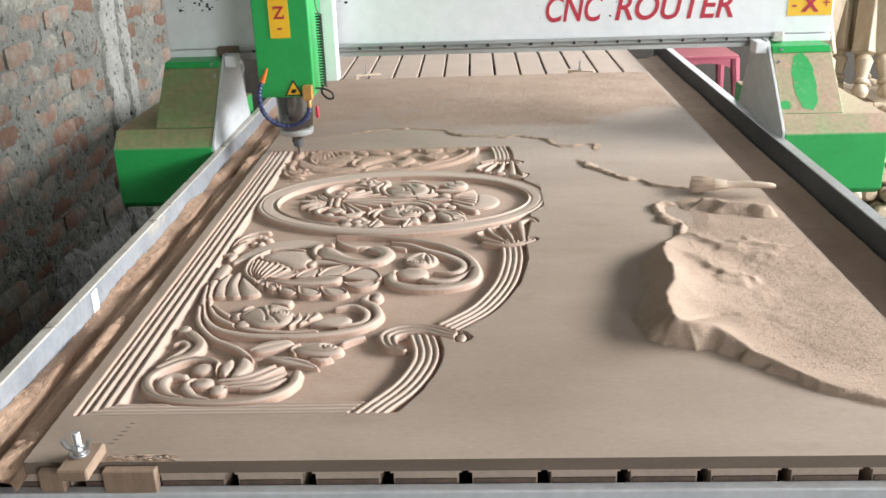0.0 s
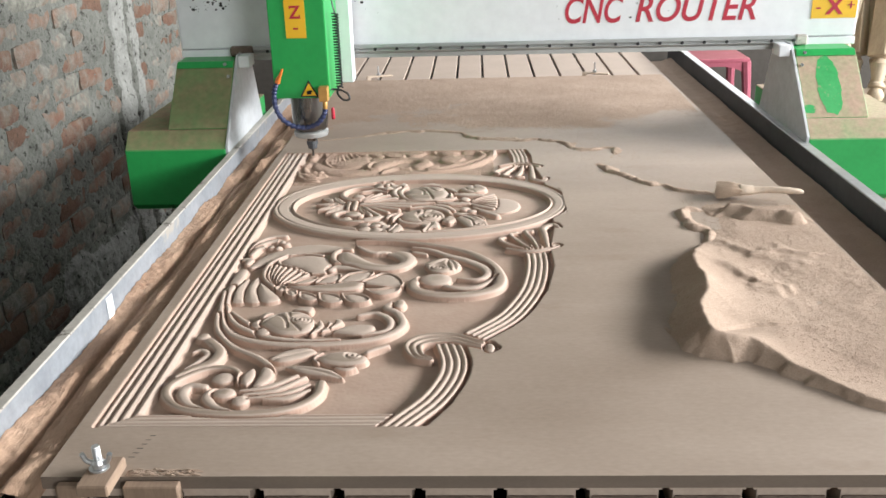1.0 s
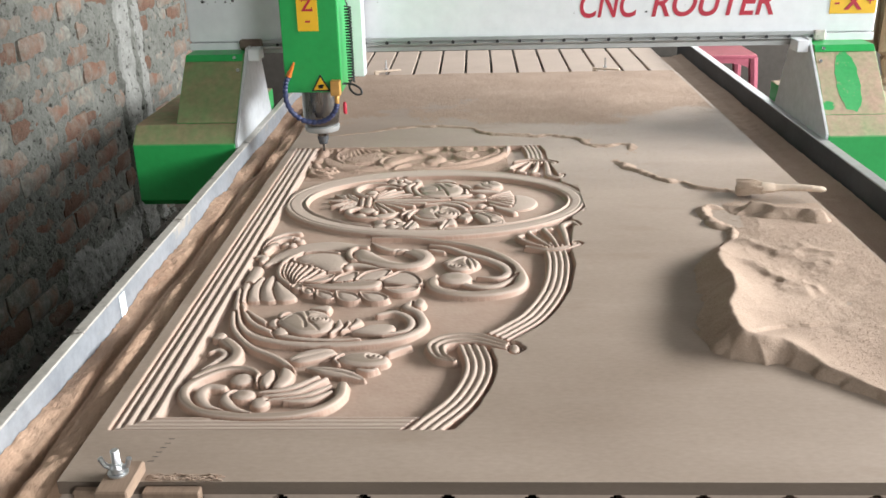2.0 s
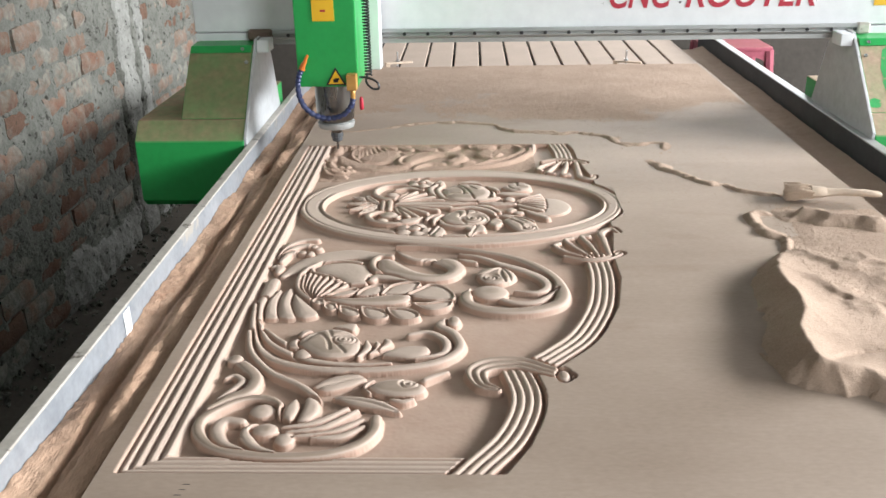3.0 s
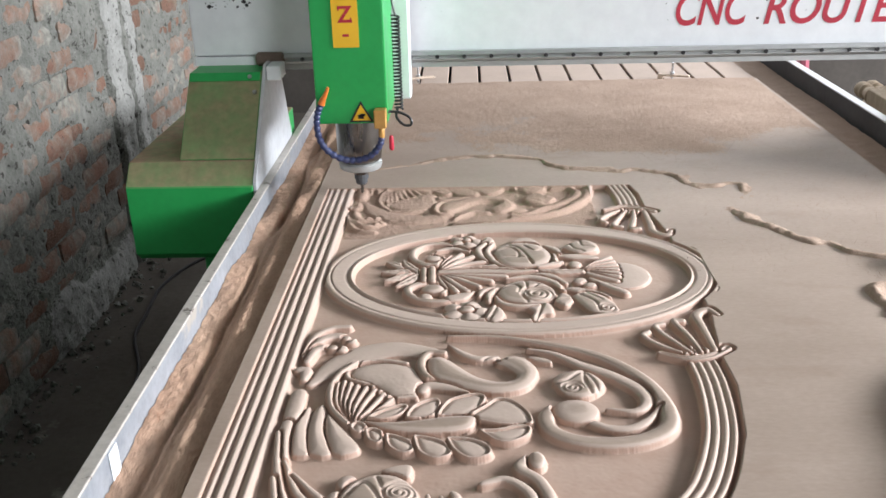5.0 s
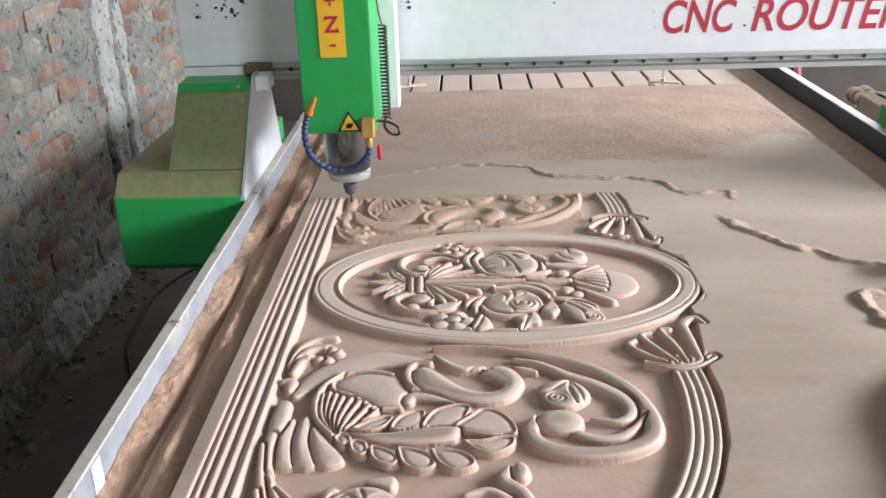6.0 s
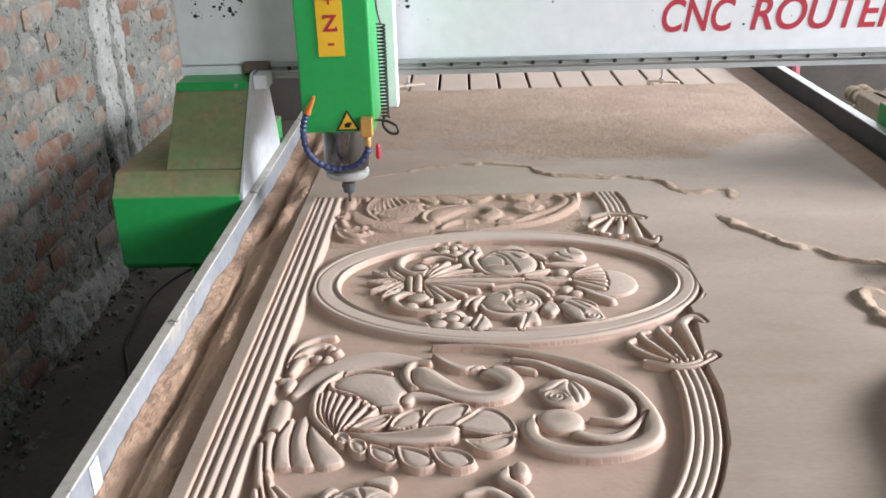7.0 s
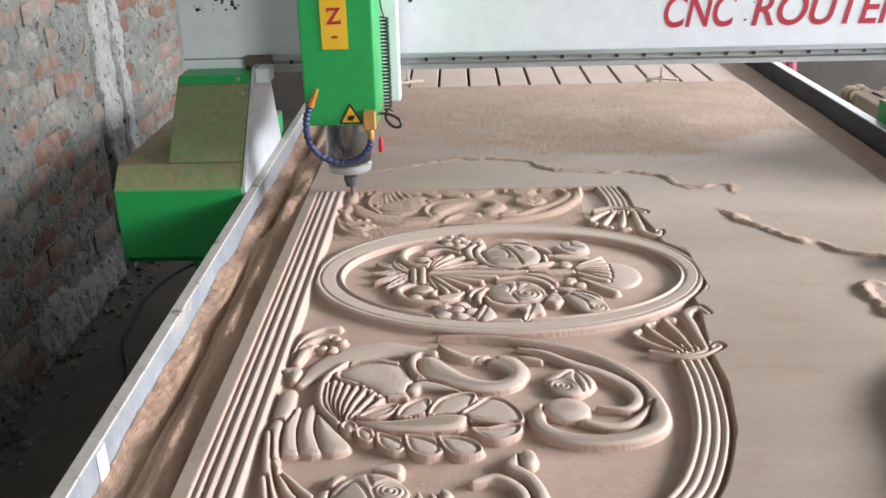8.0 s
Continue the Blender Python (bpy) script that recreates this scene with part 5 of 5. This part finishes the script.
# ---- loose things ----
def dust_brush():
    """Flat paint brush lying on its side on the swept dust: handle, ferrule, bristles."""
    brush = thing("dust_brush", (1.12, 0.98, TOP + 0.012), "flat dusty brush with pale handle lying on sawdust", "brush")
    a, b = Vector((1.07, 1.028, TOP + 0.022)), Vector((1.236, 0.985, TOP + 0.022))
    d = (b - a).normalized()
    side = Vector((-d.y, d.x, 0))
    up = Vector((0, 0, 1))

    def loft(stations, name, material, label=""):
        bm = bmesh.new()
        rings = []
        for u, w, t, dz in stations:
            c = a + d * u + up * dz
            rings.append([bm.verts.new(c + side * w * math.cos(k) + up * t * math.sin(k)) for k in [2 * math.pi * j / 14 for j in range(14)]])
        for p, q in zip(rings, rings[1:]):
            for j in range(14):
                bm.faces.new((p[j], p[(j + 1) % 14], q[(j + 1) % 14], q[j]))
        bm.faces.new(rings[0]), bm.faces.new(rings[-1][::-1])
        bmesh.ops.recalc_face_normals(bm, faces=bm.faces)
        return part(name, bm, material, brush, label, smooth=True)

    loft([(0.068, 0.019, 0.007, -0.002), (0.09, 0.011, 0.007, 0.0), (0.105, 0.009, 0.0075, 0.001), (0.14, 0.010, 0.007, 0.002), (0.165, 0.0085, 0.006, 0.001), (0.172, 0.005, 0.004, 0)], "handle", HANDLE, "pale worn wooden handle")
    loft([(0.042, 0.027, 0.009, -0.003), (0.044, 0.0275, 0.0095, -0.003), (0.066, 0.022, 0.0085, -0.002), (0.069, 0.0205, 0.008, -0.002)], "ferrule", HANDLE)
    bm = bmesh.new()
    r = random.Random(7)
    for k in range(260):
        w, t = r.uniform(-1, 1), r.uniform(-1, 1)
        p = a + d * 0.045 + side * 0.024 * w + up * (0.007 * t - 0.003)
        q = a + d * r.uniform(-0.012, 0.008) + side * 0.031 * w + up * (0.010 * t - 0.008 + 0.004 * r.random())
        tube_bm([p, (p + q) / 2 + up * 0.003, q], 0.0011, 4, bm=bm)
    part("bristles", bm, BRISTLE, brush, "splayed dust-caked bristles")


dust_brush()


def near_clamp():
    """Wooden strap clamp at the corner of the board, with a threaded bolt and a wing nut."""
    c = thing("board_clamp", (0.085, -0.01, BED), "wooden board clamp with zinc bolt and wing nut", "clamp")
    block = box_bm(0.062, 0.100, -0.042, 0.02, TOP + 0.0005, TOP + 0.016, 0.002)
    part("clamp_bar", block, BLOCK_WOOD, c)
    part("packing_block", box_bm(0.105, 0.172, -0.016, -0.0015, 0.7642, TOP - 0.004, 0.0015), BLOCK_WOOD, c, "raw sawn packing block")
    part("packing_block", box_bm(0.022, 0.056, -0.015, -0.0015, 0.7642, TOP - 0.004, 0.003), BLOCK_WOOD, c)
    pitch = [(0.0045 + 0.0006 * (k % 2), TOP + 0.014 + 0.0013 * k) for k in range(27)]
    part("bolt", lathe_bm(pitch, 14, (0.078, -0.006, 0)), ROD, c, "threaded zinc bolt")
    part("washer", lathe_bm([(0.012, TOP + 0.0165), (0.012, TOP + 0.0185)], 18, (0.078, -0.006, 0)), ROD, c)
    nut = part("wing_nut", lathe_bm([(0.008, TOP + 0.019), (0.008, TOP + 0.025), (0.006, TOP + 0.029)], 16, (0.078, -0.006, 0)), ROD, c)
    for s in (-1, 1):
        part("wing", tube_bm(curve_points([(0.078 + s * 0.006, -0.006, TOP + 0.024), (0.078 + s * 0.013, -0.008, TOP + 0.029), (0.078 + s * 0.017, -0.009, TOP + 0.039)], 4), 0.0032, 8), ROD, nut, smooth=True)


near_clamp()


def far_clamp(x, y, turn):
    """Small bar clamp on the bed beyond the board."""
    c = thing("bed_clamp", (x, y, BED), "small dusty steel bar clamp on the bed slats", "clamp", "clamps on the bed")
    t = Matrix.Translation((x, y, 0)) @ Matrix.Rotation(turn, 4, "Z") @ Matrix.Translation((-x, -y, 0))
    bm = box_bm(x - 0.045, x + 0.055, y - 0.009, y + 0.009, BED + 0.012, BED + 0.019, 0.002)
    bm.transform(t)
    part("clamp_bar", bm, HANDLE, c)
    bm = box_bm(x - 0.045, x - 0.030, y - 0.008, y + 0.008, BED + 0.0003, BED + 0.0118, 0.001)
    bm.transform(t)
    part("foot", bm, HANDLE, c)
    part("bolt", lathe_bm([(0.0035, BED + 0.0005), (0.0035, BED + 0.055)], 10, (x, y, 0)), ROD, c)
    part("nut", lathe_bm([(0.008, BED + 0.0195), (0.008, BED + 0.026)], 6, (x, y, 0)), ROD, c)
    return c


far_clamp(0.16, 2.535, 0.3)
far_clamp(0.975, 2.51, -0.35)

# a batch mark pencilled on the board, shown as small bars
mark = thing("pencil_mark", (0.11, 0.05, TOP), "faint pencilled batch mark on the board", "marking")
for k in range(6):
    part("stroke", box_bm(0.094 + 0.0022 * k, 0.0955 + 0.0022 * k + 0.006, 0.04 + 0.0095 * k, 0.0412 + 0.0095 * k, TOP + 0.0001, TOP + 0.0004), STEEL_DARK, mark)

# tape on the fence
single("tape_scrap", box_bm(FL + 0.0006, FL + 0.0016, 0.475, 0.50, 0.772, 0.818), WHITE, "scrap of white tape on the side fence", "tape")

# cable on the floor
single("floor_cable", tube_bm(curve_points([(-0.2, 3.05, 0.006), (-0.55, 3.02, 0.006), (-0.742, 2.90, 0.006), (-0.83, 2.66, 0.006), (-0.815, 2.40, 0.006), (-0.80, 2.25, 0.006),
                                            (-0.72, 2.05, 0.006), (-0.66, 1.85, 0.006), (-0.45, 1.6, 0.006)], 10), 0.006, 8), BLACK, "black cable lying loose on the concrete floor", "cable", smooth=True)


def stool(x, y):
    """Moulded plastic stool: dished seat with a skirt, four splayed channel legs."""
    s = thing("plastic_stool", (x, y, 0), "pink moulded plastic stool standing on the floor", "stool")
    part("seat", box_bm(x - 0.19, x + 0.19, y - 0.19, y + 0.19, 0.452, 0.478, 0.012, seg=3), PINK, s, smooth=True)
    for sx in (-1, 1):
        for ax in (0, 1):
            # an arched skirt between two legs
            prof = [(-0.185, 0.455), (0.185, 0.455), (0.185, 0.38)] + [(0.155 * math.cos(a), 0.38 + 0.05 * math.sin(a)) for a in [math.pi * k / 10 for k in range(11)]] + [(-0.185, 0.38)]
            w = sx * 0.182
            bm = prism_bm([(u + (y if ax else x), v) for u, v in prof], "x" if ax else "y", (x if ax else y) + w - 0.005, (x if ax else y) + w + 0.005)
            part("skirt", bm, PINK, s)
        for sy in (-1, 1):
            part("leg", tube_bm([(x + sx * 0.17, y + sy * 0.17, 0.455), (x + sx * 0.18, y + sy * 0.18, 0.34), (x + sx * 0.19, y + sy * 0.19, 0.2), (x + sx * 0.215, y + sy * 0.215, 0.0)], 0.026, 8, taper=lambda t: 1.2 - 0.4 * t), PINK, s, smooth=True)
    return s


stool(1.97, 4.75)


def post_mesh(parent, m, length):
    """Turned newel: square blank in the middle, rings and a ball at both ends."""
    L = length
    blank = box_bm(-0.043, 0.043, -0.043, 0.043, L * 0.24, L * 0.76, 0.004)
    blank.transform(m)
    part("blank", blank, PALE_WOOD, parent)
    for flip in (0, 1):
        f = m @ (Matrix.Translation((0, 0, L)) @ Matrix.Rotation(math.pi, 4, "X") if flip else Matrix())
        part("turning", lathe_bm([(0.022, 0), (0.034, 0.012), (0.038, 0.03), (0.030, 0.05), (0.022, 0.058), (0.036, 0.066), (0.036, 0.078), (0.025, 0.088),
                                  (0.031, L * 0.15), (0.040, L * 0.2), (0.026, L * 0.23), (0.040, L * 0.239)], 16, turn=f), PALE_WOOD, parent, smooth=True)


r = random.Random(3)
for k in range(16):
    x, y = 2.06 + 0.062 * k, 3.16 + 0.11 * (k % 2)
    p = thing("turned_post", (x, y, 0.5), "raw pale turned wooden post leaning in a stack", "wooden post", "stacked turned posts")
    post_mesh(p, pose(x, y, 0.52, -14 + r.uniform(-3, 3), 17 + r.uniform(-4, 4), r.uniform(0, 60)), 0.80 + 0.05 * r.random())
for j in range(6):
    for k in range(10):
        x, z = 2.06 + 0.083 * k + 0.03 * (j % 2), 0.042 + 0.082 * j
        p = thing("turned_post", (x, 3.0, z), "raw pale turned wooden post lying in a stack", "wooden post", "stacked turned posts")
        post_mesh(p, pose(x, 2.95 + r.uniform(-0.04, 0.04), z, -90, 0, r.uniform(-2, 2)), 0.78)

# crumbled mortar and dirt along the foot of the brick wall
r = random.Random(31)
bm = bmesh.new()
for k in range(220):
    x, y, s = -0.985 + 0.13 * r.random() ** 2.2, r.uniform(1.5, 3.3), 0.003 + 0.013 * r.random() ** 3
    b = bmesh.ops.create_icosphere(bm, subdivisions=1, radius=s, matrix=Matrix.Translation((x, y, s * 0.45)))["verts"]
    for v in b:
        v.co += Vector((r.uniform(-1, 1), r.uniform(-1, 1), r.uniform(-0.6, 0.3))) * s * 0.35
single("rubble", bm, MORTAR, "crumbled mortar and grit along the wall foot", "rubble", kind="stuff")

# ---- the brick wall: rough mortar bed, and bricks that stand proud of it ----
BY0, BY1, BZ1 = 1.45, 5.2, 1.36
us, vs = np.arange(BY0, BY1, 0.009), np.arange(0.0, BZ1, 0.009)
U, V = np.meshgrid(us, vs)
n1, n2, n3 = cloud(us, vs, 0.16, 61), cloud(us, vs, 0.05, 62), cloud(us, vs, 0.02, 63)
bed = 0.002 + 0.006 * n1 + 0.008 * n2 + 0.0055 * n3
wob = 0.012 * cloud(us, vs, 0.2, 64)
pil = np.clip((0.085 - np.abs(U + wob - 2.965)) / 0.02, 0, 1)
bed = bed + pil * 0.020
pil2 = np.clip((0.045 - np.abs(U + wob - 3.155)) / 0.015, 0, 1)
bed = bed + pil2 * 0.014
bed = bed - 0.10 * np.clip(1.4 - np.abs(U + wob - 3.075) / 0.018, 0, 1)
bed = bed - 0.06 * np.clip(1 - np.abs(U + 2 * wob - 2.862) / 0.014, 0, 1) * (V < 0.85)
bed = bed - 0.035 * np.clip(1.3 - np.hypot(U - 2.49, (V - 0.825) * 1.2) / 0.04, 0, 1)
base_coat = np.clip((0.17 + 0.05 * n1 - V) / 0.03, 0, 1) * np.clip((U - 2.05) / 0.1, 0, 1) * np.clip((2.9 - U) / 0.05, 0, 1)
bed = bed + 0.016 * base_coat
patch = np.clip((0.12 + 0.05 * n1 - np.hypot((U - 2.73), (V - 0.96) * 1.1)) / 0.03, 0, 1)
bed = bed + 0.010 * patch
data = grid_mesh("mortar_bed", us, vs, bed, MORTAR)
data.transform(Matrix(((0, 0, 1, X_WALL), (1, 0, 0, 0), (0, 1, 0, 0), (0, 0, 0, 1))))
data.materials.append(PLASTER)
pale = ((pil > 0.4) | (pil2 > 0.4) | (base_coat > 0.4))[:-1, :-1].ravel()
data.polygons.foreach_set("material_index", pale.astype(np.int32))
mortar = new("mortar_bed", data)
mortar.parent = wall_left
tagged(mortar, "rough grey mortar between the bricks")


def brick_shape(seed):
    """A worn brick: front face with uneven, rounded edges."""
    r = random.Random(seed)
    bm = bmesh.new()
    ny, nz = 6, 4
    rows = []
    for j in range(nz):
        row = []
        for i in range(ny):
            u, v = i / (ny - 1) * 2 - 1, j / (nz - 1) * 2 - 1
            rim = max(abs(u) ** 8, abs(v) ** 6)
            corner = 1 - 0.025 * (abs(u) > 0.9) * (abs(v) > 0.9)
            row.append(bm.verts.new((-0.010 * rim + r.uniform(-0.0025, 0.0025), 0.110 * u * corner + r.uniform(-0.003, 0.003), 0.0345 * v * corner + r.uniform(-0.002, 0.002))))
        rows.append(row)
    for j in range(nz - 1):
        for i in range(ny - 1):
            bm.faces.new((rows[j][i], rows[j][i + 1], rows[j + 1][i + 1], rows[j + 1][i]))
    loop = rows[0] + [row[-1] for row in rows[1:]] + rows[-1][-2::-1] + [row[0] for row in rows[-2:0:-1]]
    back = [bm.verts.new((-0.06, v.co.y, v.co.z)) for v in loop]
    for k in range(len(loop)):
        bm.faces.new((loop[k], back[k], back[(k + 1) % len(loop)], loop[(k + 1) % len(loop)]))
    bmesh.ops.recalc_face_normals(bm, faces=bm.faces)
    return mesh_of("brick", bm, BRICK, smooth=True)


shapes = [brick_shape(k) for k in range(8)]
r = random.Random(21)
for j in range(16):
    z = 0.045 + 0.084 * j
    shift = 0.118 * (j % 2) + r.uniform(-0.02, 0.02)
    y = BY0 + 0.12 + shift
    while y < BY1 - 0.15:
        hidden = 2.85 < y < 3.2 or (z < 0.17 and 2.1 < y < 2.9) or math.hypot(y - 2.49, z - 0.825) < 0.05
        if not hidden:
            ob = new("brick", r.choice(shapes))
            ob.parent = wall_left
            cut = min(1.0, (2.87 - y) / 0.105) if y < 2.87 else min(1.0, (y - 3.18) / 0.105)
            ob.location = (X_WALL + r.uniform(0.003, 0.014), y, z + r.uniform(-0.005, 0.005))
            ob.rotation_euler = (radians(r.uniform(-2.2, 2.2)), radians(r.uniform(-2, 2)), radians(r.uniform(-1.5, 1.5)))
            ob.scale = (1, r.uniform(0.96, 1.04) * (cut if cut > 0.45 else 0.45), r.uniform(0.96, 1.08))
        y += 0.236 + r.uniform(-0.012, 0.014)
